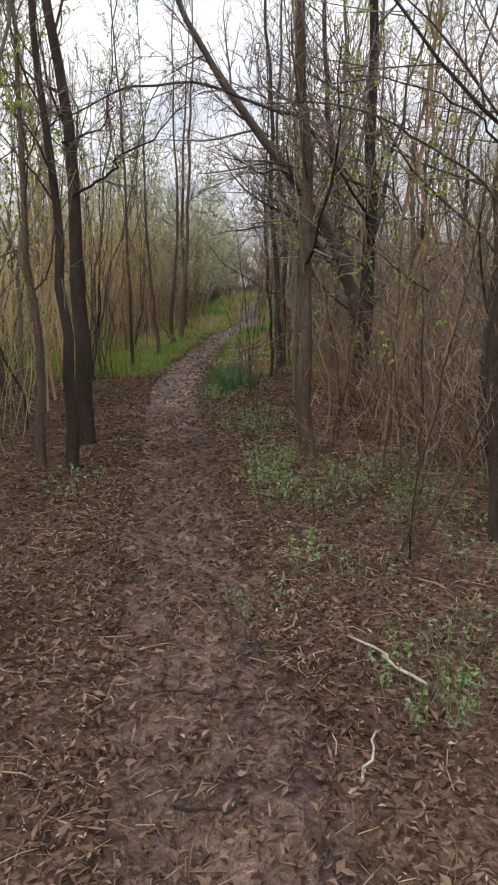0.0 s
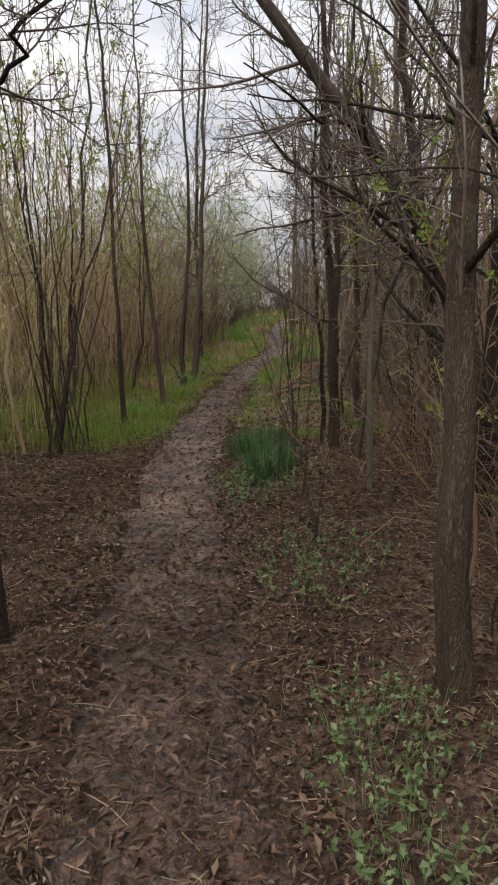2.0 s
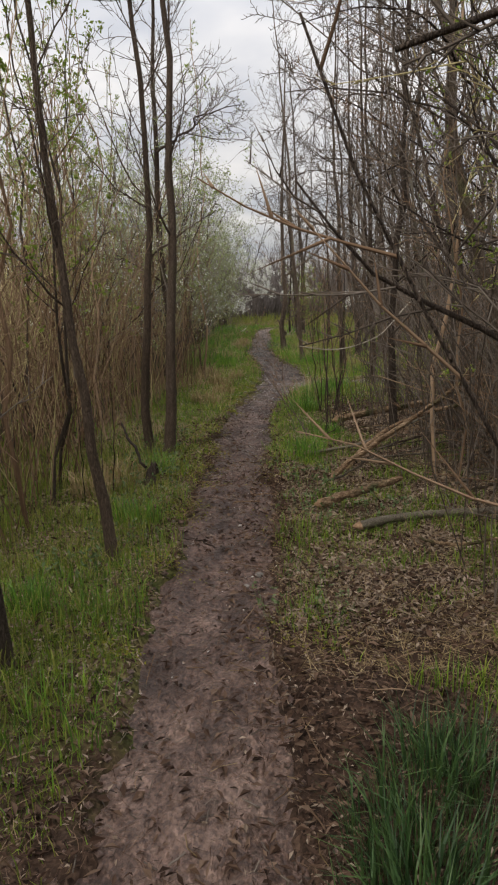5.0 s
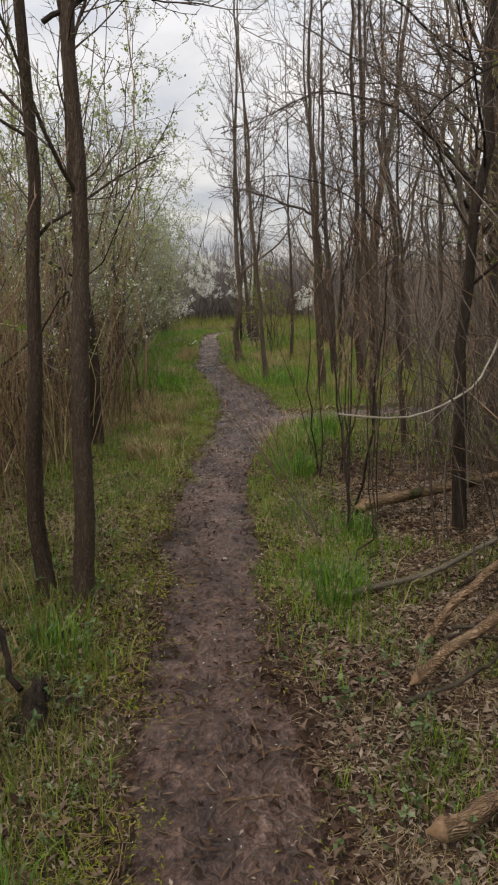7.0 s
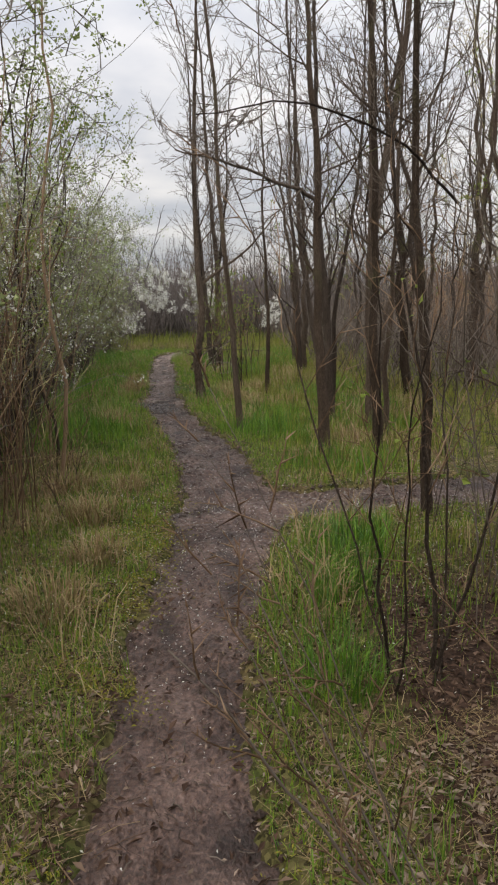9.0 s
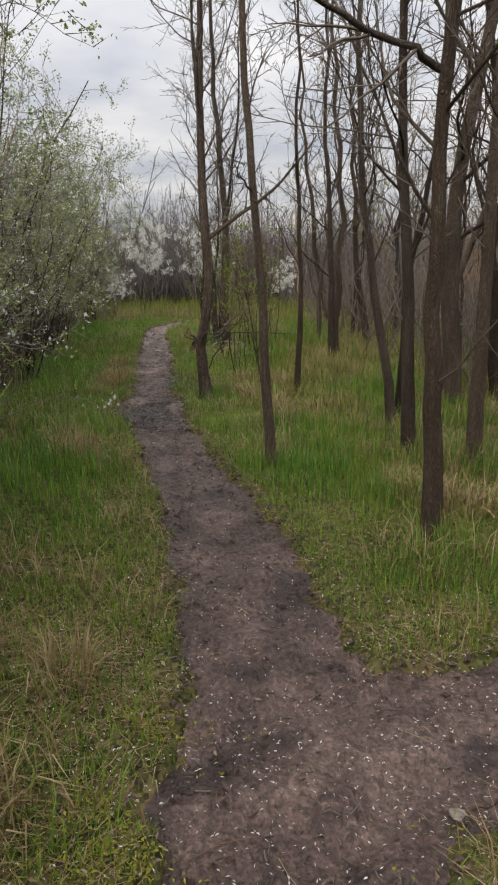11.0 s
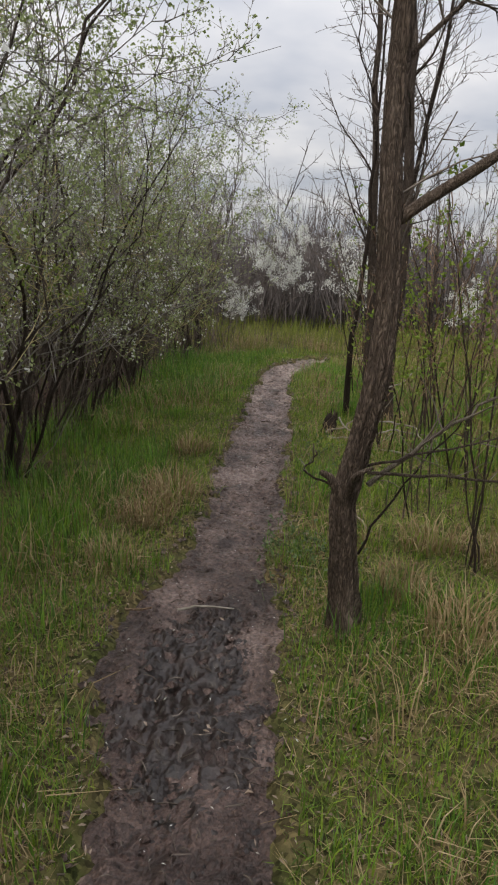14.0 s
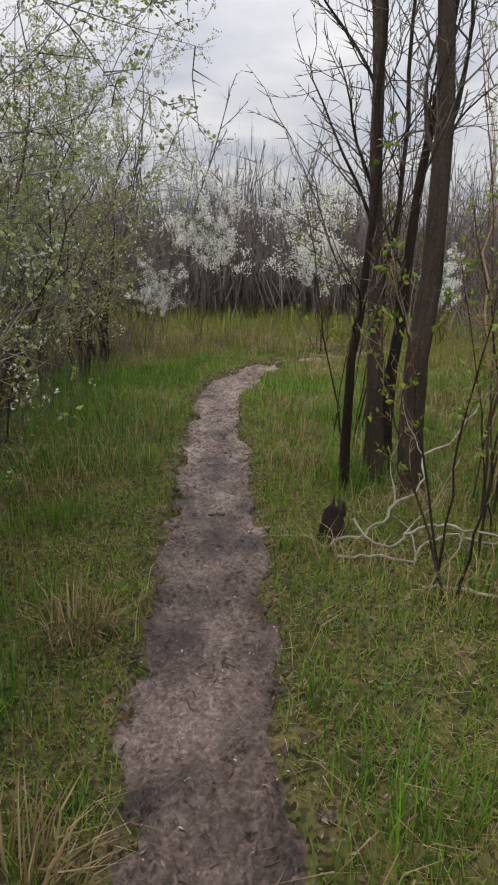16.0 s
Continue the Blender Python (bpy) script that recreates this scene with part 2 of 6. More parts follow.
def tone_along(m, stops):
    """Earth tinted along the path for dryness and for local light: (y, tint) pairs, with ragged changes between them.
    """
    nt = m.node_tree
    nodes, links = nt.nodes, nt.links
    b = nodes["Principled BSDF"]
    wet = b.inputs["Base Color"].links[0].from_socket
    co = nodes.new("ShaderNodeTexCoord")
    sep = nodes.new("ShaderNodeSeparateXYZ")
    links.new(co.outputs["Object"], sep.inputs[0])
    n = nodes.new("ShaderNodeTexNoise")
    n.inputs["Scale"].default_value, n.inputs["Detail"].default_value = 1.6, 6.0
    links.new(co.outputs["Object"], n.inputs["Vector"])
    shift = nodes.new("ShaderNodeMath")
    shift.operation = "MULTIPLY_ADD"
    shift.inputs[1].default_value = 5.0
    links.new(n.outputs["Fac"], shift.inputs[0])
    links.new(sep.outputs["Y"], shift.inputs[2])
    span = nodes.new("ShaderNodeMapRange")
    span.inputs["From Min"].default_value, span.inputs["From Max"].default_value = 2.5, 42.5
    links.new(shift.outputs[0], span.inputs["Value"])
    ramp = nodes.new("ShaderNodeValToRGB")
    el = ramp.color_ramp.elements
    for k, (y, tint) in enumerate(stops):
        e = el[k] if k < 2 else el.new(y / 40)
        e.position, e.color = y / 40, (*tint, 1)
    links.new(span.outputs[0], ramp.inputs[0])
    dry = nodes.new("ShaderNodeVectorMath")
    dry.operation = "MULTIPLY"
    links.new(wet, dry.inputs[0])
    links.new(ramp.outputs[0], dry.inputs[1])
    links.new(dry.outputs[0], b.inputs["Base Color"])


# Brighter light past the wood near y 9 is painted in; far end dries.
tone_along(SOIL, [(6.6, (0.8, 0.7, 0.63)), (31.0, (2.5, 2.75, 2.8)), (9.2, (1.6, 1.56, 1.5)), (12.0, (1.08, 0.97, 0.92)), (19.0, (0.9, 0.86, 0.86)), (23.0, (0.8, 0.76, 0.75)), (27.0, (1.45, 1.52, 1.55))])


def ground_material():
    """Forest floor: brown litter soil in the wood, moss-green turf along the open stretch, each patchy."""
    m = material("forest_floor", [(0.018, 0.012, 0.009), (0.052, 0.034, 0.026), (0.115, 0.08, 0.062)], 2.2, 0.92, 1.0, fine=42, dist=0.03, spread=0.5, cells=("flecks", 70, (1, 1, 1), 0.8))
    nt = m.node_tree
    nodes, links = nt.nodes, nt.links
    b = nodes["Principled BSDF"]
    brown = b.inputs["Base Color"].links[0].from_socket
    at = nodes.new("ShaderNodeAttribute")
    at.attribute_name = "turf"
    n = nodes.new("ShaderNodeTexNoise")
    n.inputs["Scale"].default_value, n.inputs["Detail"].default_value = 3.0, 6.0
    co = nodes.new("ShaderNodeTexCoord")
    links.new(co.outputs["Object"], n.inputs["Vector"])
    add = nodes.new("ShaderNodeMath")
    add.operation = "ADD"
    links.new(at.outputs["Fac"], add.inputs[0])
    links.new(n.outputs["Fac"], add.inputs[1])
    cut = nodes.new("ShaderNodeMapRange")
    cut.inputs["From Min"].default_value, cut.inputs["From Max"].default_value = 0.85, 1.25
    links.new(add.outputs[0], cut.inputs["Value"])
    ramp = nodes.new("ShaderNodeValToRGB")
    e = ramp.color_ramp.elements
    e[0].position, e[0].color = 0.35, (0.07, 0.085, 0.022, 1)
    e[1].position, e[1].color = 0.65, (0.16, 0.125, 0.06, 1)
    n2 = nodes.new("ShaderNodeTexNoise")
    n2.inputs["Scale"].default_value, n2.inputs["Detail"].default_value = 7.0, 8.0
    links.new(co.outputs["Object"], n2.inputs["Vector"])
    links.new(n2.outputs["Fac"], ramp.inputs[0])
    fib = nodes.new("ShaderNodeTexVoronoi")
    fib.inputs["Scale"].default_value = 60.0
    links.new(co.outputs["Object"], fib.inputs["Vector"])
    sp = nodes.new("ShaderNodeSeparateColor")
    links.new(fib.outputs["Color"], sp.inputs[0])
    dark = nodes.new("ShaderNodeMapRange")
    dark.inputs["To Min"].default_value, dark.inputs["To Max"].default_value = 0.3, 1.35
    links.new(sp.outputs[0], dark.inputs["Value"])
    tu = nodes.new("ShaderNodeVectorMath")
    tu.operation = "SCALE"
    links.new(ramp.outputs[0], tu.inputs[0])
    links.new(dark.outputs[0], tu.inputs["Scale"])
    mm = nodes.new("ShaderNodeMix")
    mm.data_type = "RGBA"
    links.new(cut.outputs[0], mm.inputs["Factor"])
    links.new(brown, mm.inputs["A"])
    links.new(tu.outputs[0], mm.inputs["B"])
    links.new(mm.outputs["Result"], b.inputs["Base Color"])
    return m


FLOOR = ground_material()

# ---------------------------------------------------------------- geometry helpers
UP = np.array([0.0, 0.0, 1.0])


def unit(v):
    return v / np.maximum(np.linalg.norm(v, axis=-1, keepdims=True), 1e-9)


class Geo:
    """Collects tubes and flat pieces as arrays and turns them into one mesh."""

    def __init__(self):
        self.v, self.q, self.t, self.n = [], [], [], 0

    def add(self, verts, quads=None, tris=None):
        verts = np.asarray(verts, float).reshape(-1, 3)
        if quads is not None and len(quads):
            self.q.append(np.asarray(quads, int).reshape(-1, 4) + self.n)
        if tris is not None and len(tris):
            self.t.append(np.asarray(tris, int).reshape(-1, 3) + self.n)
        self.v.append(verts)
        self.n += len(verts)
        return self

    def tubes(self, P, R, sides=5, ripple=None):
        """N tubes through P (N, k, 3) with radii R (N, k); the last ring closes on itself as a fine tip."""
        P, R = np.asarray(P, float), np.asarray(R, float)
        if P.ndim == 2:
            P, R = P[None], R[None]
        N, k, _ = P.shape
        tan = unit(np.gradient(P, axis=1))
        ref = np.where(np.abs(tan[:, :1, 2:3]) > 0.9, np.array([1.0, 0, 0]), UP)
        ref = np.broadcast_to(ref, tan.shape)
        a = unit(np.cross(tan, ref))
        b = np.cross(tan, a)
        th = np.linspace(0, 2 * np.pi, sides, endpoint=False)
        rr = np.broadcast_to(R[:, :, None], (N, k, sides))
        if ripple is not None:
            rr = rr * ripple
        ring = P[:, :, None] + rr[..., None] * (np.cos(th)[:, None] * a[:, :, None] + np.sin(th)[:, None] * b[:, :, None])
        i = np.arange(k - 1)[:, None] * sides
        j = np.arange(sides)[None]
        j2 = (j + 1) % sides
        quad = np.stack([i + j, i + j2, i + sides + j2, i + sides + j], -1).reshape(-1, 4)
        quad = (quad[None] + (np.arange(N) * k * sides)[:, None, None]).reshape(-1, 4)
        top = (np.arange(N) * k * sides)[:, None] + (k - 1) * sides + np.arange(sides)[None]
        tri = np.stack([np.stack([top[:, 0], top[:, m], top[:, m + 1]], -1) for m in range(1, sides - 1)], 1).reshape(-1, 3)
        return self.add(ring, quad, tri)

    def spikes(self, A, B, R):
        """Fine three-sided twigs from A to a point at B."""
        A, B = np.asarray(A, float), np.asarray(B, float)
        N = len(A)
        d = unit(B - A)
        a = unit(np.cross(d, np.where(np.abs(d[:, 2:3]) > 0.9, np.array([1.0, 0, 0]), UP)))
        b = np.cross(d, a)
        th = np.array([0, 2.094, 4.189])
        base = A[:, None] + np.reshape(R, (-1, 1, 1)) * (np.cos(th)[None, :, None] * a[:, None] + np.sin(th)[None, :, None] * b[:, None])
        v = np.concatenate([base, B[:, None]], 1)
        o = (np.arange(N) * 4)[:, None, None]
        return self.add(v, None, (o + np.array([[0, 1, 3], [1, 2, 3], [2, 0, 3]])[None]).reshape(-1, 3))

    def leaves(self, C, D, S, L, W, fold=0.25):
        """Leaves at C along D with side axis S, length L, width W: two faces folded along the midrib."""
        C, D, S = (np.asarray(x, float) for x in (C, D, S))
        D = unit(D)
        S = unit(S - (S * D).sum(-1, keepdims=True) * D)
        nrm = np.cross(D, S)
        L, W = np.reshape(L, (-1, 1)) * np.ones((len(C), 1)), np.reshape(W, (-1, 1)) * np.ones((len(C), 1))
        mid = C + D * L * 0.45 - nrm * W * 0.0
        v = np.stack([C, mid - S * W / 2 + nrm * W * fold, C + D * L, mid + S * W / 2 + nrm * W * fold], 1)
        o = (np.arange(len(C)) * 4)[:, None, None]
        return self.add(v, None, (o + np.array([[0, 1, 2], [0, 2, 3]])[None]).reshape(-1, 3))

    def blades(self, C, H, W, lean, az):
        """Grass blades: a bent quad and a tip each."""
        C = np.asarray(C, float)
        N = len(C)
        d = np.stack([np.cos(az), np.sin(az), np.zeros(N)], -1)
        s = np.stack([-np.sin(az), np.cos(az), np.zeros(N)], -1) * np.reshape(W, (-1, 1)) / 2
        H, lean = np.reshape(H, (-1, 1)), np.reshape(lean, (-1, 1))
        m = C + d * H * lean * 0.3 + UP * H * 0.55 * np.sqrt(np.maximum(0.05, 1 - (lean * 0.5) ** 2))
        tip = C + d * H * lean + UP * H * np.sqrt(np.maximum(0.02, 1 - lean**2 * 0.9))
        v = np.stack([C - s, C + s, m + s * 0.8, m - s * 0.8, tip], 1)
        o = (np.arange(N) * 5)[:, None, None]
        self.add(v, (o + np.array([[0, 1, 2, 3]])[None]).reshape(-1, 4), None)
        self.t.append((o + np.array([[3, 2, 4]])[None]).reshape(-1, 3) + self.n - 5 * N)
        return self

    def slivers(self, C, D, W):
        """Single thin triangles from C along D: short turf and lying fibres."""
        C, D = np.asarray(C, float), np.asarray(D, float)
        s = unit(np.cross(D, UP + 0.001)) * np.reshape(W, (-1, 1)) / 2
        v = np.stack([C - s, C + s, C + D], 1)
        return self.add(v, None, np.arange(len(C) * 3).reshape(-1, 3))

    def mesh(self, name, mat, smooth=True):
        me = bpy.data.meshes.new(name)
        v = np.concatenate(self.v) if self.v else np.zeros((0, 3))
        q = np.concatenate(self.q) if self.q else np.zeros((0, 4), int)
        t = np.concatenate(self.t) if self.t else np.zeros((0, 3), int)
        me.vertices.add(len(v))
        me.vertices.foreach_set("co", v.ravel())
        loops = np.concatenate([q.ravel(), t.ravel()])
        me.loops.add(len(loops))
        me.loops.foreach_set("vertex_index", loops)
        sizes = np.r_[np.full(len(q), 4), np.full(len(t), 3)]
        me.polygons.add(len(sizes))
        me.polygons.foreach_set("loop_start", np.r_[0, np.cumsum(sizes)[:-1]] if len(sizes) else [])
        me.polygons.foreach_set("loop_total", sizes)
        me.polygons.foreach_set("use_smooth", np.full(len(sizes), smooth))
        me.materials.append(mat)
        me.update(calc_edges=True)
        return me


def part(name, geo, mat, parent=None, label="", smooth=True):
    ob = new(name, geo.mesh(name, mat, smooth))
    ob.parent = parent
    if label:
        tagged(ob, label)
    return ob


def thing(name, m, label, category, group=""):
    ob = new(name)
    ob.empty_display_size = 0.1
    ob.matrix_basis = m
    return tagged(ob, label, category, group)


def grow(rng, P, R, m, span, angle, length, k, up=0.0, wob=0.15, thin=0.5, taper=0.5, tip=0.3, least=0.0026):
    """m side shoots on each of the N stems P (N, K, 3): stems of k points, at angles (degrees) to their parent."""
    N, K, _ = P.shape
    u = span[0] + (span[1] - span[0]) * (np.arange(m) + rng.random((N, m))) / m
    x = u * (K - 1)
    i = np.minimum(x.astype(int), K - 2)
    f = (x - i)[..., None]
    n = np.arange(N)[:, None]
    start = P[n, i] * (1 - f) + P[n, i + 1] * f
    tan = unit(P[n, i + 1] - P[n, i])
    rad = R[n, i] * (1 - f[..., 0]) + R[n, i + 1] * f[..., 0]
    side = unit(np.cross(tan, rng.normal(size=(N, m, 3))))
    a = np.radians(rng.uniform(*angle, (N, m)))[..., None]
    d = tan * np.cos(a) + side * np.sin(a)
    L = np.reshape(length, (-1, 1)) * (1 - taper * (u - span[0]) / max(1e-6, span[1] - span[0])) * rng.uniform(0.55, 1.2, (N, m))
    Q = np.empty((N, m, k, 3))
    Q[:, :, 0] = start
    for j in range(1, k):
        d = unit(d + UP * up + wob * rng.normal(size=(N, m, 3)))
        Q[:, :, j] = Q[:, :, j - 1] + d * (L / (k - 1))[..., None]
    r = np.maximum(rad * thin, least)[..., None] * np.linspace(1, tip, k)
    return Q.reshape(N * m, k, 3), r.reshape(N * m, k)


def stem(rng, pts, n, wob=0.02):
    """A smooth polyline of n points through a few control points, with a small natural wander."""
    pts = np.asarray(pts, float)
    s = np.r_[0, np.cumsum(np.linalg.norm(np.diff(pts, axis=0), axis=1))]
    t = np.linspace(0, s[-1], n)
    raw = np.stack([np.interp(t, s, pts[:, c]) for c in range(3)], -1)
    for _ in range(2):
        raw[1:-1] = (raw[:-2] + 2 * raw[1:-1] + raw[2:]) / 4
    w = np.cumsum(rng.normal(size=(n, 3)) * wob / math.sqrt(n), axis=0)
    w[:, 2] = 0
    w -= w[0]
    return raw + w


def lengths(P):
    return np.linalg.norm(np.diff(P, axis=1), axis=2).sum(1)


# ---------------------------------------------------------------- terrain
def lumps(x, y, per_metre, seed=0):
    """Smooth random relief between -1 and 1, with so many lumps to the metre."""
    u, v = x * per_metre + 17.3 * seed, y * per_metre - 9.1 * seed
    i, j = np.floor(u), np.floor(v)
    f, g = u - i, v - j
    f, g = f * f * (3 - 2 * f), g * g * (3 - 2 * g)

    def corner(a, b):
        h = np.sin(a * 127.1 + b * 311.7 + seed * 74.7) * 43758.5453
        return h - np.floor(h)

    low = corner(i, j) * (1 - f) + corner(i + 1, j) * f
    high = corner(i, j + 1) * (1 - f) + corner(i + 1, j + 1) * f
    return 2 * (low * (1 - g) + high * g) - 1


def ground_z(x, y):
    """Nearly level forest floor with soft hummocks."""
    x, y = np.asarray(x, float), np.asarray(y, float)
    z = 0.018 * np.sin(1.3 * x + 0.7 * y) + 0.014 * np.sin(2.9 * x - 1.9 * y + 1) + 0.008 * np.sin(6.1 * x + 4.3 * y + 2) + 0.006 * np.sin(9.7 * y - 7.7 * x)
    z = z + 0.014 * lumps(x, y, 5, 1) + 0.009 * lumps(x, y, 12, 2)
    far = np.clip((np.hypot(x, y - 17) - 30) / 40, 0, 1)
    return z + 0.04 * np.sin(0.31 * x + 0.2 * y) * np.clip(np.abs(x) / 5, 0, 1) + far * 0.6


TRACK_Y = [-6, 0.5, 2.35, 4.1, 6.2, 8.1, 9.6, 10.5, 12.2, 14.0, 15.6, 16.8, 17.6, 18.2, 18.8, 19.5, 20.4, 21.8, 22.9, 23.8, 24.6, 26.0, 27.3, 29.0, 30.8, 31.6, 32.2, 32.7, 33.05]
TRACK_X = [3.0, 2.15, 1.83, 1.41, 0.98, 0.55, 0.33, 0.28, 0.22, 0.13, 0.1, 0.17, 0.29, 0.42, 0.5, 0.48, 0.4, 0.24, 0.05, -0.15, -0.12, -0.12, -0.17, -0.2, -0.22, -0.15, 0.03, 0.2, 0.36]
TRACK_W = [0.4, 0.36, 0.34, 0.33, 0.33, 0.3, 0.29, 0.27, 0.27, 0.255, 0.25, 0.27, 0.31, 0.36, 0.37, 0.31, 0.3, 0.27, 0.26, 0.33, 0.25, 0.24, 0.235, 0.22, 0.21, 0.21, 0.2, 0.18, 0.17]


def smooth_interp(y, ys, xs):
    return sum(np.interp(np.asarray(y, float) + d, ys, xs) for d in (-0.35, -0.18, 0, 0.18, 0.35)) / 5


def track_x(y):
    return smooth_interp(y, TRACK_Y, TRACK_X)


def track_w(y):
    return smooth_interp(y, TRACK_Y, TRACK_W)


BRANCH = stem(np.random.default_rng(3), [(0.55, 18.75, 0), (1.3, 18.85, 0), (2.2, 19.0, 0), (3.6, 19.7, 0), (6, 21.5, 0)], 220, 0)
TAIL = stem(np.random.default_rng(4), [(0.25, 32.85, 0), (0.7, 33.3, 0), (1.5, 33.9, 0), (3.5, 34.8, 0), (8, 36.5, 0)], 60, 0)


def path_gap(x, y):
    """Distance from the trodden path's mean edge (negative on it)."""
    x, y = np.asarray(x, float), np.asarray(y, float)
    d = np.abs(x - track_x(y)) - track_w(y)
    d = np.where(y > 33.0, 9.0, d)
    for line, w in ((BRANCH, 0.36), (TAIL, 0.2)):
        near = np.min(np.hypot(x[..., None] - line[::3, 0], y[..., None] - line[::3, 1]), axis=-1) - w
        d = np.minimum(d, near)
    return d


def off_track(x, y):
    """Distance from the ragged edge of the trodden path (negative on it)."""
    x, y = np.asarray(x, float), np.asarray(y, float)
    return path_gap(x, y) + 0.055 * lumps(x, y, 3.5, 3) + 0.04 * lumps(x, y, 9, 4) + 0.02 * lumps(x, y, 22, 5)


def path_z(x, y):
    """Trodden earth: worn below the floor, with dents, heel marks and crumbs."""
    tread = 0.012 * lumps(x, y, 6, 6) + 0.013 * lumps(x, y * 0.7, 15, 7) + 0.009 * lumps(x, y, 32, 8)
    return ground_z(x, y) - 0.036 + tread


def top_z(x, y):
    """The surface that loose things lie on."""
    return np.where(off_track(x, y) < -0.01, path_z(x, y), ground_z(x, y))


def turf(x, y):
    """How grassy the floor is: 0 in the wood, 1 along the open stretch."""
    x, y = np.asarray(x, float), np.asarray(y, float)
    rel = x - track_x(np.minimum(y, 33))
    left = np.clip((y - 9.3) / 1.5, 0, 1) * np.clip((2.2 + rel) / 1.0, 0, 1) * np.clip(1.15 - 0.75 * np.exp(-((y - 13.8) / 2.6) ** 2), 0.3, 1)
    right = np.clip((y - 16.0) / 2.5, 0, 1) * np.clip((7.5 - rel) / 2.0, 0, 1) * np.clip(0.55 + (y - 15) / 10, 0.3, 1)
    near_right = np.clip((y - 13.5) / 1.0, 0, 1) * np.clip((1.0 - rel) / 0.4, 0, 1)
    return np.clip(np.where(rel < 0, left, np.maximum(right, near_right)), 0, 1)


def build_ground():
    xs = np.unique(np.round(np.r_[np.linspace(-900, -45, 8), np.linspace(-45, -8, 16), np.arange(-8, -1.6, 0.3), np.arange(-1.6, 3.2, 0.045), np.arange(3.2, 9, 0.3), np.linspace(9, 45, 16), np.linspace(45, 900, 8)], 4))
    ys = np.unique(np.round(np.r_[np.linspace(-900, -40, 8), np.linspace(-40, -1, 20), np.arange(-1, 35, 0.06), np.arange(35, 60, 0.8), np.linspace(60, 900, 12)], 4))
    X, Y = np.meshgrid(xs, ys)
    off = off_track(X, Y)
    z = ground_z(X, Y)
    z = z - 0.1 * np.clip((0.03 - off) / 0.1, 0, 1)
    g = Geo()
    nx, ny = len(xs), len(ys)
    i = (np.arange(ny - 1)[:, None] * nx + np.arange(nx - 1)[None]).ravel()
    g.add(np.stack([X, Y, z], -1), np.stack([i, i + 1, i + nx + 1, i + nx], -1))
    ob = part("ground", g, FLOOR)
    at = ob.data.attributes.new("turf", "FLOAT", "POINT")
    at.data.foreach_set("value", turf(X, Y).ravel().astype(np.float32))
    tagged(ob, "level woodland floor of brown leaf litter and patchy turf", "ground", kind="structure")


def ribbon(name, line, half, label, cols=24):
    """A trodden strip slightly below the floor beside it, bumpy and ragged."""
    d = unit(np.gradient(line, axis=0))
    across = np.stack([d[:, 1], -d[:, 0], 0 * d[:, 0]], -1)
    u = np.linspace(-1, 1, cols)
    P = line[:, None] + across[:, None] * (u[None, :, None] * np.reshape(half + 0.16, (-1, 1, 1)))
    x, y = P[..., 0], P[..., 1]
    z = path_z(x, y) - 0.14 * np.clip((off_track(x, y) - 0.02) / 0.1, 0, 1)
    if name == "footpath":
        z = z - 0.03 * np.clip(1.5 - np.abs(y - 23.72) / 0.55, 0, 1) * np.clip(1.6 - np.abs(x - track_x(y)) / 0.15, 0, 1)
    P[..., 2] = z
    n = len(line)
    i = (np.arange(n - 1)[:, None] * cols + np.arange(cols - 1)[None]).ravel()
    g = Geo().add(P, np.stack([i, i + 1, i + cols + 1, i + cols], -1))
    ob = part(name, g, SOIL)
    return tagged(ob, label, "path", kind="structure")


def build_paths():
    y = np.r_[np.arange(-5, 2, 0.06), np.arange(2, 33.05, 0.022)]
    line = np.stack([track_x(y), y, 0 * y], -1)
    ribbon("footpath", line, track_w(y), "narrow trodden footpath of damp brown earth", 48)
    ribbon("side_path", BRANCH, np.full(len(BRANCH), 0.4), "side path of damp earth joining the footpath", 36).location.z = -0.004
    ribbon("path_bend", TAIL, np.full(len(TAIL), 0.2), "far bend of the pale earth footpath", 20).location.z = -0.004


build_ground()
build_paths()


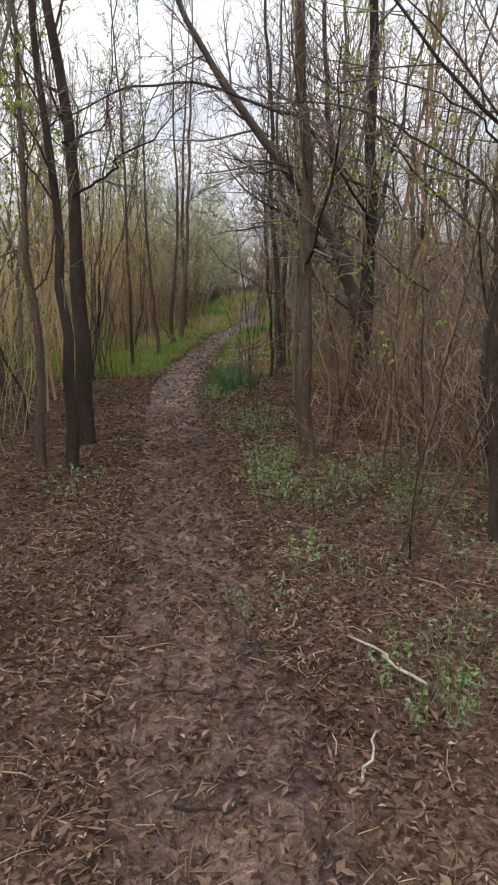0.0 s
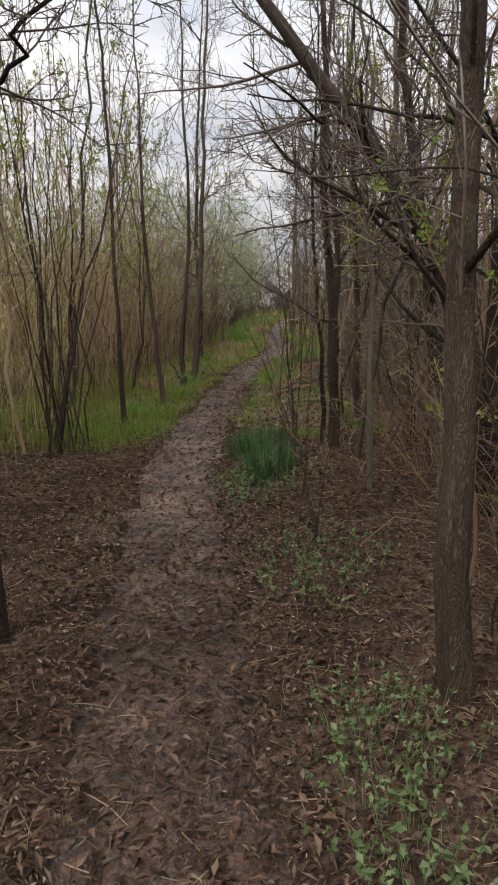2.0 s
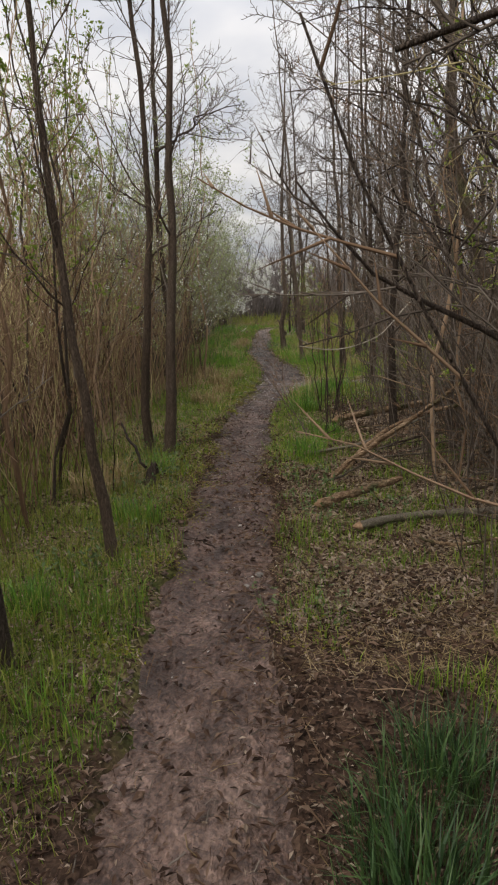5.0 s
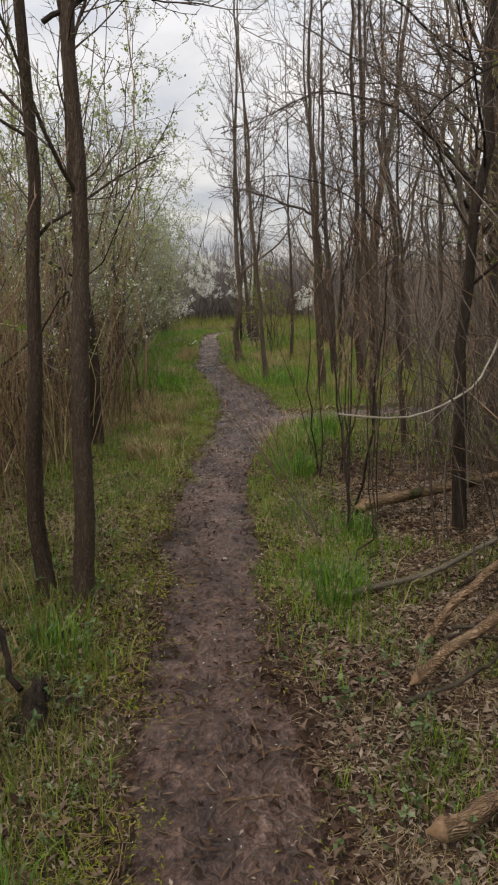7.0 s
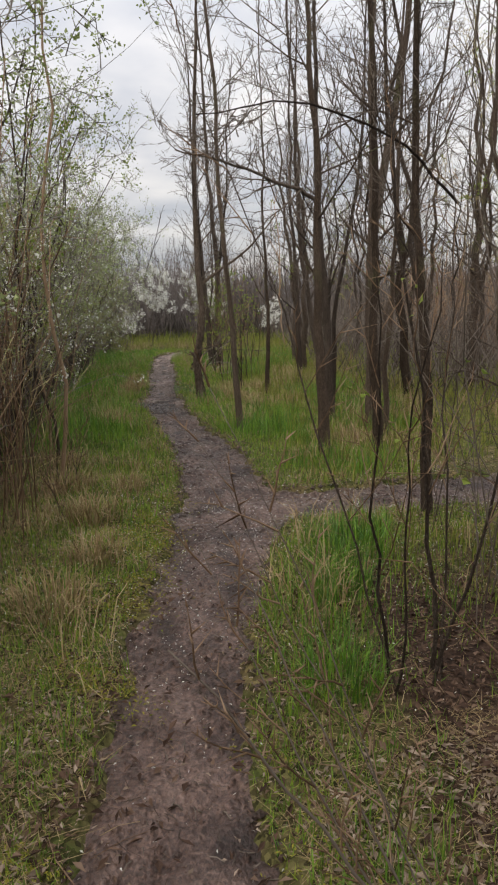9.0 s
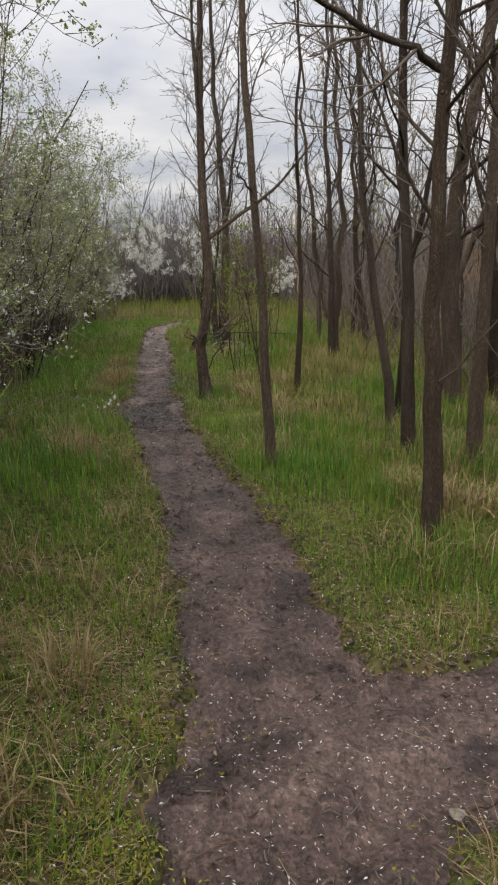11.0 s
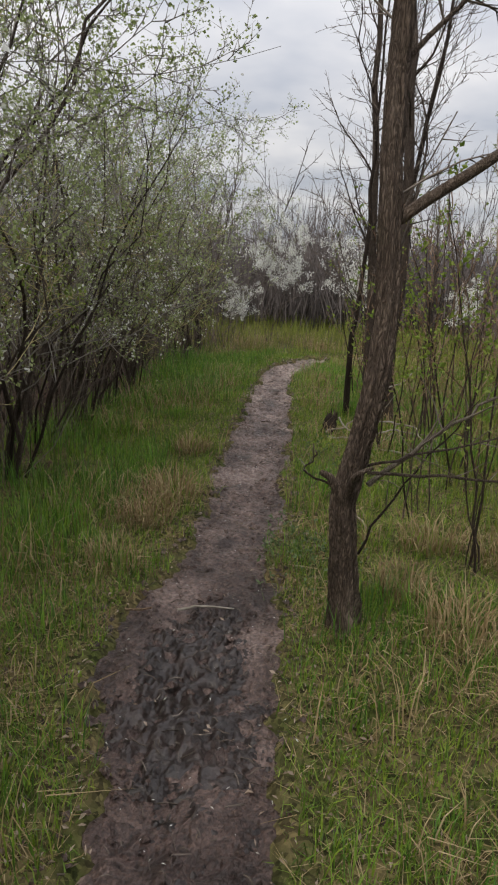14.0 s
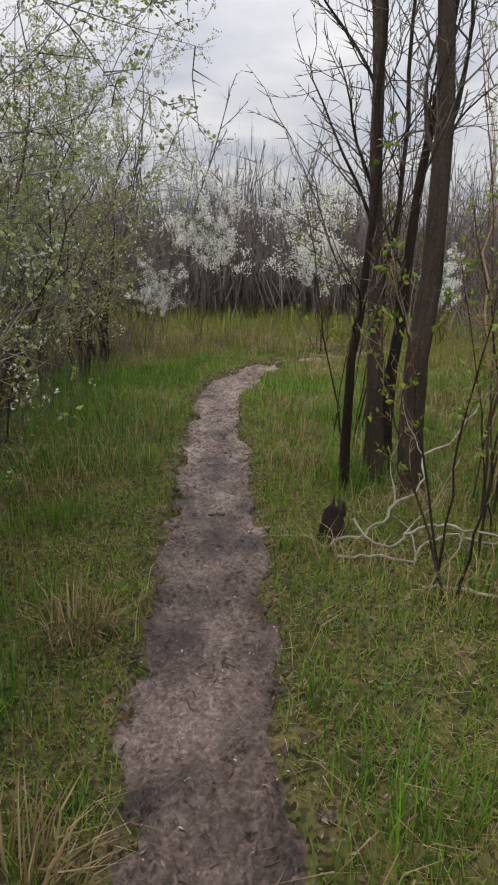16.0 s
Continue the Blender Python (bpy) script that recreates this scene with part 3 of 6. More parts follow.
# ---------------------------------------------------------------- trees
def tree_parts(rng, ob, trunk, r0, limbs=10, limb_from=0.4, limb_len=1.3, twigs=7, fine=5, bark=BARK, twig=TWIG, sides=9, up=0.12, angle=(35, 65), leaf=0, leaf_mat=LEAF, leaf_size=0.03, flare=0.35, tip=0.18, splay=1.0, ripple=0.0, split=8, tk=4):
    """Trunk, each limb, and a crown of fine twigs under the thing ob; trunk is a polyline in its own space."""
    k = len(trunk)
    s = np.linspace(0, 1, k)
    R = r0 * (tip + (1 - tip) * (1 - s) ** 1.1) * (1 + flare * np.exp(-s * k * 0.35))
    rip = None
    if ripple:
        th = np.linspace(0, 2 * np.pi, sides, endpoint=False)
        rip = 1 + ripple * (np.sin(th[None] * 7 + 2.5 * np.sin(s[:, None] * 19)) * 0.5 + np.sin(th[None] * 13 + 4 * np.sin(s[:, None] * 11 + 1)) * 0.5 + rng.normal(size=(k, sides)) * 0.4)
        rip = rip[None]
    base = Geo().tubes(np.vstack([trunk[:1] - [[0, 0, 0.12]], trunk[1:]]), R, sides, rip)
    part("trunk", base, bark, ob)
    P, Rr = trunk[None], R[None]
    L, LR = grow(rng, P, Rr, limbs, (limb_from, 0.97), angle, limb_len, 8, up, 0.16, 0.32, 0.45, 0.25, 0.005)
    own = set(np.argsort(-LR[:, 0])[:split].tolist())
    for n in sorted(own):
        part("limb", Geo().tubes(L[n:n + 1], LR[n:n + 1], 5), bark, ob)
    T, TR = grow(rng, L, LR, twigs, (0.12, 0.98), (25, 65), lengths(L) * 0.5 * splay, tk, up * 0.6, 0.16, 0.55, 0.4, 0.45, 0.0034)
    top, topr = grow(rng, P, Rr, max(3, twigs), (limb_from * 0.5, 1.0), (25, 70), limb_len * 0.4, tk, up, 0.14, 0.16, 0.3, 0.45, 0.0032)
    T, TR = np.concatenate([T, top]), np.concatenate([TR, topr])
    g = Geo().tubes(T, TR, 3)
    rest = [n for n in range(len(L)) if n not in own]
    if rest:
        g.tubes(L[rest], LR[rest], 4)
    F, FR = grow(rng, T, TR, fine, (0.15, 1.0), (25, 65), lengths(T) * 0.36, 3, up * 0.5, 0.12, 0.7, 0.3, 0.5)
    g.spikes(F[:, 0], F[:, 2], np.maximum(FR[:, 0], 0.0034))
    part("crown", g, twig, ob)
    if leaf:
        spots = F[rng.random(len(F)) < leaf]
        C = np.repeat(spots[:, 1:].reshape(-1, 3), 3, axis=0)
        C = C + rng.normal(size=C.shape) * 0.012
        size = leaf_size * rng.uniform(0.6, 1.3, len(C))
        lg = Geo().leaves(C, rng.normal(size=C.shape) + [0, 0, 0.5], rng.normal(size=C.shape), size, size * 0.65)
        part("leaves", lg, leaf_mat, ob, smooth=False)
    return ob


HERO = "trees along the path"


def hero_tree(x, y, r, bend, height, label, seed, **kw):
    """A tree of its own shape: bend holds offsets (dx, dy, z) that its trunk passes; it goes on to height."""
    rng = np.random.default_rng(seed)
    ob = thing("tree", pose(x, y, float(ground_z(x, y))), label, "tree", HERO)
    pts = [(0, 0, 0), *bend]
    a, b = np.array(pts[-2], float), np.array(pts[-1], float)
    d = unit(b - a) * 0.5 + np.array([0, 0, 0.5])
    pts.append(tuple(b + unit(d) * max(0.3, height - b[2])))
    kw["limb_from"] = kw.get("limb_from", 0.4) * 0.62
    kw["limbs"] = round(kw.get("limbs", 10) * 1.45)
    return tree_parts(rng, ob, stem(rng, pts, kw.pop("rings", 18), 0.09), r * 0.9, fine=5, twigs=9, **kw)


# two leaning trees and a thin one on the bank, then a straight one across from them
hero_tree(0.17, 6.42, 0.066, [(-0.01, 0, 1.4), (-0.05, 0, 2.4), (-0.12, 0, 3.2)], 7, "grey-brown bare tree leaning beside the footpath", 11, limb_from=0.42, limbs=9, limb_len=1.7, bark=BARK_DARK)
hero_tree(0.29, 5.66, 0.043, [(0.0, 0, 1.2), (-0.08, 0, 1.95)], 5.5, "slim bare tree with dark furrowed bark", 12, limb_from=0.45, limbs=8, bark=BARK_DARK)
hero_tree(0.05, 5.7, 0.034, [(-0.03, 0, 0.95), (-0.12, 0, 1.7)], 5, "thin bare tree growing among thicket stems", 13, limb_from=0.4, limbs=8)
hero_tree(2.02, 6.16, 0.056, [(-0.01, 0, 1.5), (-0.05, 0, 2.6), (-0.11, 0, 3.25)], 7.5, "straight bare tree with brown bark and a knotted foot", 14, limb_from=0.3, limbs=12, limb_len=1.8, bark=BARK)
hero_tree(2.95, 9.2, 0.10, [(-0.75, -0.1, 1.8), (-1.5, -0.2, 2.7), (-2.45, -0.25, 3.8)], 5.4, "dark leaning tree arching over the footpath", 15, limb_from=0.25, limbs=14, limb_len=1.7, bark=BARK_DARK, up=0.05)
hero_tree(2.5, 8.4, 0.085, [(0.05, 0, 1.5), (0.0, 0, 3)], 7.5, "dark bare tree with low spreading boughs", 16, limb_from=0.2, limbs=14, limb_len=2.2, bark=BARK_DARK, angle=(55, 85), up=0.02)
# thin poles beside the grass verge
hero_tree(-0.52, 10.75, 0.025, [(0.05, 0, 1.4), (0.04, 0, 2.3), (-0.06, 0, 3.2)], 6.5, "slender dark pole tree standing in verge grass", 17, limb_from=0.45, limbs=8, limb_len=0.9, bark=BARK_DARK, angle=(25, 45), sides=7)
hero_tree(-0.35, 11.78, 0.03, [(0.0, 0, 0.45), (-0.18, 0, 0.95), (-0.26, 0, 1.9)], 5.0, "slender tree bent low above its foot", 18, limb_from=0.4, limbs=8, limb_len=0.9, angle=(25, 45), sides=7, leaf=0.1)
hero_tree(1.6, 10.2, 0.046, [(-0.05, 0, 1.1), (-0.12, 0, 2.0), (-0.2, 0, 2.8)], 6.5, "dark bare tree at the thicket edge", 20, limb_from=0.25, limbs=12, limb_len=1.4, bark=BARK_DARK)
hero_tree(1.48, 10.35, 0.024, [(-0.07, 0, 1.1), (-0.13, 0, 1.75)], 5.0, "thin bare sapling beside a darker tree", 21, limb_from=0.25, limbs=9, limb_len=0.9, bark=BARK_DARK, sides=6)
hero_tree(1.62, 11.2, 0.04, [(-0.08, 0, 1.9), (-0.17, 0, 3.1)], 6.5, "dark straight tree in dense brush", 22, limb_from=0.25, limbs=11, limb_len=1.3, bark=BARK_DARK)
hero_tree(1.9, 11.6, 0.04, [(-0.12, 0, 1.9)], 6.0, "dark bare tree in dense brush", 23, limb_from=0.25, limbs=11, limb_len=1.3, bark=BARK_DARK)
hero_tree(2.65, 11.05, 0.077, [(-0.16, 0, 1.45), (-0.4, 0, 2.4)], 6.5, "stout dark tree leaning out of the brush", 24, limb_from=0.2, limbs=14, limb_len=1.8, bark=BARK_DARK)
# pair of curved trees at the turf edge
hero_tree(-0.64, 14.3, 0.038, [(0.03, 0, 1.0), (0.0, 0, 1.5), (0.06, 0, 2.2), (0.04, 0, 2.65)], 6.5, "curved grey tree with ivy-dark foot", 25, limb_from=0.35, limbs=10, limb_len=1.2, bark=BARK)
hero_tree(-0.49, 14.25, 0.046, [(0.05, 0, 1.3), (0.01, 0, 1.9), (0.12, 0, 2.35), (0.12, 0, 2.9)], 6.8, "sinuous grey-brown tree kinked at head height", 26, limb_from=0.38, limbs=9, limb_len=1.3, bark=BARK)
hero_tree(-1.0, 17.6, 0.058, [(0.06, 0, 1.2), (0.08, 0, 2.3)], 6.5, "bare tree wrapped by thicket stems", 27, limb_from=0.25, limbs=11, limb_len=1.3)
hero_tree(1.59, 14.98, 0.037, [(-0.05, 0, 1.1), (0.02, 0, 2.0), (0.05, 0, 2.8)], 6, "bare tree beside fallen logs", 28, limb_from=0.3, limbs=11, limb_len=1.4, bark=BARK_DARK)
hero_tree(2.8, 17.5, 0.11, [(-0.08, 0, 1.4), (-0.2, 0, 3.0)], 8, "stout dark tree behind fallen logs", 29, limb_from=0.25, limbs=15, limb_len=2.2, bark=BARK_DARK)
hero_tree(1.83, 17.3, 0.022, [(-0.06, 0, 1.5)], 5, "thin bare sapling in sparse grass", 30, limb_from=0.3, limbs=8, limb_len=0.8, sides=6)
hero_tree(1.78, 18.35, 0.034, [(-0.05, 0, 2.0), (-0.08, 0, 2.8)], 6.5, "slim straight tree by the side path", 31, limb_from=0.4, limbs=10, limb_len=1.1)
hero_tree(2.05, 17.1, 0.025, [(-0.07, 0, 1.5)], 5, "thin bare sapling near the side path", 32, limb_from=0.3, limbs=8, limb_len=0.9, sides=6)
# the open grove
hero_tree(0.83, 21.8, 0.036, [(-0.09, 0, 1.15), (-0.17, 0, 1.75), (-0.24, 0, 2.25)], 7, "slim straight tree with reddish-brown scaly bark", 33, limb_from=0.42, limbs=10, limb_len=1.1, bark=BARK, rings=26)
hero_tree(1.49, 20.35, 0.052, [(-0.05, 0, 1.35), (-0.09, 0, 2.3)], 5.6, "forked tree with rough brown bark in grass", 34, limb_from=0.42, limbs=9, limb_len=2.0, bark=BARK, angle=(40, 70), rings=24)
hero_tree(2.02, 20.4, 0.045, [(-0.15, 0, 2.9)], 7, "straight brown tree in tall grass", 35, limb_from=0.4, limbs=9, limb_len=1.2)
hero_tree(2.3, 21.7, 0.052, [(-0.02, 0, 3.3)], 7, "brown tree leaning slightly in grass", 36, limb_from=0.4, limbs=9, limb_len=1.3)
hero_tree(2.35, 21.3, 0.03, [(0.04, 0, 3.2)], 6, "slim brown tree beside a thicker one", 37, limb_from=0.4, limbs=8, limb_len=0.9)
hero_tree(2.9, 23.7, 0.09, [(-0.12, 0, 1.9), (0.2, 0, 4)], 8, "thick dark tree deeper in the grove", 38, limb_from=0.3, limbs=12, limb_len=1.8)
hero_tree(1.93, 22.05, 0.05, [(-0.1, 0, 2.0)], 6.5, "dark tree rising from dry grass", 39, limb_from=0.3, limbs=10, limb_len=1.3, bark=BARK_DARK)
hero_tree(2.05, 22.9, 0.04, [(-0.3, 0, 1.7), (-0.4, 0, 3)], 6.5, "leaning dark tree of a many-stemmed clump", 40, limb_from=0.3, limbs=10, limb_len=1.2, bark=BARK_DARK)
hero_tree(2.16, 23.1, 0.033, [(0.0, 0, 1.3), (0.25, 0, 3)], 6, "dark stem of a many-stemmed clump", 41, limb_from=0.3, limbs=9, limb_len=1.1, bark=BARK_DARK)
hero_tree(1.46, 24.45, 0.032, [(-0.08, 0, 0.35), (0.05, 0, 0.8), (0.0, 0, 1.75)], 5.5, "thin tree curved at the foot", 42, limb_from=0.35, limbs=9, limb_len=1.0)
hero_tree(2.38, 26.8, 0.05, [(-0.1, 0, 1.8)], 6, "small dark tree standing in pale grass", 43, limb_from=0.3, limbs=10, limb_len=1.3, bark=BARK_DARK)


def bent_tree():
    """The furrowed tree that leans away from the path, with knots, broken stubs and low side boughs."""
    rng = np.random.default_rng(50)
    x, y = 0.462, 24.2
    ob = thing("tree", pose(x, y, float(ground_z(x, y))), "furrowed brown tree bent above a knotted foot", "tree", HERO)
    pts = [(0, 0, 0), (-0.02, 0, 0.3), (-0.045, 0, 0.58), (0.03, 0.01, 0.92), (0.055, 0.02, 1.28), (0.01, 0.02, 1.75), (-0.005, 0.03, 2.1), (-0.01, 0.03, 3.1), (0.1, 0.05, 6.2)]
    trunk = stem(rng, pts, 110, 0.02)
    tree_parts(rng, ob, trunk, 0.051, limbs=16, limb_from=0.3, limb_len=1.6, twigs=9, sides=44, ripple=0.17, flare=0.4, bark=BARK_FURROWED)
    # low boughs: pale one going up to the far side, dark level ones, and a thin forked dead shoot
    for pts, r, mat, label in (
        ([(0.04, 0.02, 0.62), (0.3, 0.1, 0.82), (0.65, 0.2, 1.05)], 0.012, BARK_GREY, "pale grey bare bough"),
        ([(0.03, -0.02, 0.68), (0.4, -0.02, 0.70), (0.95, 0.0, 0.66)], 0.007, BARK_DARK, ""),
        ([(0.03, 0.03, 0.32), (0.25, 0.1, 0.6), (0.45, 0.15, 0.95)], 0.006, BARK_DARK, ""),
        ([(0.02, 0.0, 0.7), (0.4, 0.1, 0.78), (0.75, 0.15, 0.95)], 0.006, BARK_DARK, ""),
        ([(-0.06, -0.02, 0.6), (-0.15, -0.04, 0.66), (-0.21, -0.05, 0.76)], 0.006, BARK_DARK, ""),
        ([(0.03, 0.02, 1.6), (0.2, 0.1, 1.8), (0.6, 0.2, 2.05), (1.0, 0.3, 2.6)], 0.024, BARK, ""),
    ):
        p = stem(rng, pts, 12, 0.06)
        limb = part("limb", Geo().tubes(p, r * np.linspace(1, 0.35, 12), 7), mat, ob, label)
        T, TR = grow(rng, p[None], r * np.linspace(1, 0.35, 12)[None], 7, (0.25, 1), (35, 70), 0.35 if pts[-1][0] > 0 else 0.08, 5, 0.03, 0.12, 0.5)
        part("spray", Geo().tubes(T, TR, 4), TWIG, limb)
    for pts, r in (([(-0.06, -0.03, 0.57), (-0.10, -0.06, 0.66), (-0.15, -0.07, 0.68)], 0.022), ([(-0.04, -0.06, 0.6), (-0.03, -0.10, 0.69), (0.05, -0.11, 0.73)], 0.014)):
        part("branch_stub", Geo().tubes(stem(rng, pts, 8, 0.01), r * np.linspace(1.2, 0.5, 8), 9), BARK_FURROWED, ob, "broken knobbly stub")


bent_tree()

# the end group: stout stems from one foot
for n, (x, y, r, bend, h, lab) in enumerate((
    (0.86, 28.6, 0.052, [(-0.13, 0, 1.2), (-0.27, 0, 2.35)], 6.5, "dark straight stem of a clustered tree group"),
    (0.99, 28.3, 0.068, [(-0.08, 0, 1.3), (-0.15, 0, 2.5)], 7, "stout dark tree at the clump's edge"),
    (0.6, 28.4, 0.029, [(0.0, 0, 0.95), (0.02, 0, 2.2)], 4.5, "thin dark stem beside a tree clump"),
    (0.93, 28.75, 0.038, [(-0.07, 0, 1.25), (0.1, 0, 2.6)], 6, "dark stem crossing its neighbours"),
    (0.78, 28.75, 0.024, [(0.03, 0, 0.6), (0.15, 0, 2)], 4.5, "slim stem within a tree clump"))):
    hero_tree(x, y, r, bend, h, lab, 60 + n, limb_from=0.32, limbs=9, limb_len=1.3, bark=BARK_DARK, angle=(30, 55))


def arching_bough(pts, r, seed, label):
    """A long thin bough reaching over the path."""
    rng = np.random.default_rng(seed)
    p = stem(rng, pts, 16, 0.12)
    ob = thing("overhanging_bough", pose(*p[0]), label, "bough")
    q = p - p[0]
    R = r * np.linspace(1, 0.3, 16)
    part("stem", Geo().tubes(q, R, 7), BARK_DARK, ob)
    T, TR = grow(rng, q[None], R[None], 12, (0.2, 1), (25, 60), 0.6, 6, 0.03, 0.15, 0.55)
    for i in range(len(T)):
        part("side_shoot", Geo().tubes(T[i:i + 1], TR[i:i + 1], 4), TWIG, ob)
    S, SR = grow(rng, T, TR, 6, (0.15, 1), (25, 65), lengths(T) * 0.5, 4, 0.03, 0.14, 0.7, 0.3, 0.5)
    F, FR = grow(rng, S, SR, 4, (0.15, 1), (25, 65), lengths(S) * 0.45, 3, 0.03, 0.12, 0.8, 0.3, 0.5)
    tagged(part("spray", Geo().tubes(S, SR, 3).spikes(F[:, 0], F[:, 2], np.maximum(FR[:, 0], 0.0024)), TWIG, ob), kind="stuff")


arching_bough([(0.12, 6.42, 1.95), (0.35, 6.3, 2.02), (0.75, 6.1, 2.2), (1.15, 6.0, 2.5)], 0.012, 1, "thin dark bough arching over the footpath")
arching_bough([(1.84, 6.25, 2.5), (1.25, 6.1, 2.72), (0.7, 6.0, 2.62), (0.25, 5.9, 2.35)], 0.014, 2, "long dark bough curving across the footpath")
arching_bough([(0.1, 6.4, 2.3), (0.4, 6.0, 2.35), (0.75, 5.7, 2.62)], 0.009, 3, "slender dark bough above the footpath")
arching_bough([(1.7, 11.2, 2.2), (1.2, 10.4, 2.35), (0.75, 9.8, 2.3)], 0.012, 4, "thin bough drooping over the footpath")
arching_bough([(1.42, 20.35, 2.25), (0.95, 20.2, 2.45), (0.4, 20.1, 2.62)], 0.02, 5, "long bough of the forked tree above the footpath")
arching_bough([(-0.45, 14.25, 2.5), (-0.1, 14.1, 2.75), (0.25, 14.0, 2.8)], 0.012, 6, "thin bough with budding shoots above the footpath")

for n, y in enumerate((10.9, 11.7, 12.6, 13.3, 14.1, 14.9, 15.6, 16.4, 17.2, 18.0)):
    x, z = 2.05 + 0.3 * math.sin(n * 1.9), 2.2 + 0.35 * math.sin(n * 2.7)
    arching_bough([(x, y, z), (x - 0.45, y - 0.2, z + 0.38), (x - 0.95, y - 0.4, z + 0.45), (x - 1.4, y - 0.6, z + 0.25 + 0.2 * math.sin(n))], 0.009, 30 + n, "thin bough with fine drooping twigs at the wood's edge")
for n, y in enumerate((4.6, 5.4, 6.4, 7.2, 8.0)):
    x, z = 2.95 + 0.25 * math.sin(n * 1.7), 1.7 + 0.4 * math.sin(n * 2.3)
    arching_bough([(x, y, z), (x - 0.4, y - 0.1, z + 0.35), (x - 0.85, y - 0.2, z + 0.5), (x - 1.2, y - 0.3, z + 0.45)], 0.009, 45 + n, "thin bare bough reaching out of dense brush")
for n, y in enumerate((8.9, 12.3, 13.6, 15.0, 16.2, 17.4)):
    x = 2.6 + 0.25 * math.sin(n * 2.4)
    arching_bough([(x, y, 2.1), (x - 0.5, y - 0.2, 2.75), (x - 1.05, y - 0.4, 3.1), (x - 1.7, y - 0.5, 3.35)], 0.013, 7 + n, "dark bough with fine twigs leaning from the thicket")

# ---------------------------------------------------------------- repeated woodland trees
def model_tree(seed, height, r, label, name="tree", group="", category="tree", **kw):
    rng = np.random.default_rng(seed)
    ob = thing(name, pose(0, -200 - seed, 0), label, category, group)
    lean = rng.normal(size=2) * 0.06 * height
    tree_parts(rng, ob, stem(rng, [(0, 0, 0), (lean[0] * 0.3, lean[1] * 0.3, height * 0.4), (lean[0], lean[1], height)], kw.pop("rings", 14), 0.25), r, **kw)
    return ob


def scatter(rng, models, n, xr, yr, gap, scale=(0.85, 1.15), keep=None, clear=0.9):
    """Copies of the models over a stretch of the plan, apart from each other and clear of the path. The models themselves take the first places."""
    spots = []
    tries = 0
    while len(spots) < n and tries < n * 60:
        tries += 1
        x, y = rng.uniform(*xr), rng.uniform(*yr)
        if float(path_gap(np.array([x]), np.array([y]))[0]) < clear or (keep and not keep(x, y)):
            continue
        if any((x - a) ** 2 + (y - b) ** 2 < gap * gap for a, b in spots + TAKEN):
            continue
        spots.append((x, y))
    TAKEN.extend(spots)
    for i, (x, y) in enumerate(spots):
        m = pose(x, y, float(ground_z(x, y)), rng.normal() * 2, rng.normal() * 2, rng.uniform(0, 360)) @ Matrix.Scale(rng.uniform(*scale), 4)
        src = models[i % len(models)]
        if src.name in FRESH:
            FRESH.discard(src.name)
            src.matrix_basis = m
        else:
            c = copy_thing(src, Matrix())
            c.matrix_basis = m


TAKEN = [(0.17, 6.42), (0.29, 5.66), (1.99, 6.22), (2.95, 9.2), (2.5, 8.4), (1.6, 10.2), (2.65, 11.05), (2.8, 17.5), (0.8, 21.8), (1.49, 20.35), (0.45, 24.1)]
FRESH = set()


def fresh(models):
    FRESH.update(m.name for m in models)
    return models


rng = np.random.default_rng(7)
wood = fresh([model_tree(100 + i, h, r, lab, group="woodland trees", bark=bk, limbs=13, limb_from=0.16, limb_len=ll, twigs=9, fine=5, sides=6, twig=tw, angle=(35, 78), up=0.07, split=4, tk=3) for i, (h, r, bk, tw, ll, lab) in enumerate((
    (6.5, 0.04, BARK_DARK, TWIG, 2.0, "bare dark woodland tree with tangled twigs"),
    (7.0, 0.046, BARK, TWIG, 2.2, "tall bare brown-barked woodland tree"),
    (5.5, 0.028, BARK_GREY, TWIG_BROWN, 1.6, "slim bare grey woodland tree"),
    (6.0, 0.034, BARK, TWIG_OLIVE, 1.8, "bare woodland tree with olive twigs"),
    (5.0, 0.026, BARK_DARK, TWIG_BROWN, 1.5, "small bare dark woodland tree")))])
whips = fresh([model_tree(120 + i, h, r, lab, name="sapling", category="sapling", group="sapling thicket", bark=bk, limbs=7, limb_from=0.2, limb_len=0.8, twigs=4, fine=3, sides=5, split=2, tk=3, twig=tw, angle=(18, 50), flare=0.1, tip=0.25, leaf=lf, leaf_size=0.032) for i, (h, r, bk, tw, lf, lab) in enumerate((
    (5.0, 0.017, BARK_YOUNG_LIT, TWIG_OLIVE, 0.45, "whip-thin brown sapling with sparse opening buds"),
    (4.4, 0.013, BARK_DARK, TWIG_BROWN, 0.25, "whip-thin dark upright sapling with first leaves"),
    (5.6, 0.021, BARK_GREY, TWIG_OLIVE, 0.6, "tall grey sapling with first leaves"),
    (3.6, 0.012, BARK_YOUNG_LIT, TWIG_OLIVE, 0.7, "thin sapling with yellow-green leaf tufts")))])
grove = fresh([model_tree(140 + i, h, r, lab, group="grove trees", bark=bk, limbs=14, limb_from=0.22, limb_len=1.4, twigs=6, fine=4, sides=7, angle=(30, 60), split=5, tk=3) for i, (h, r, bk, lab) in enumerate((
    (6.5, 0.045, BARK, "straight brown tree of an open grove"),
    (5.8, 0.035, BARK_DARK, "slim dark tree of an open grove"),
    (7.0, 0.06, BARK, "stout brown tree of an open grove")))])


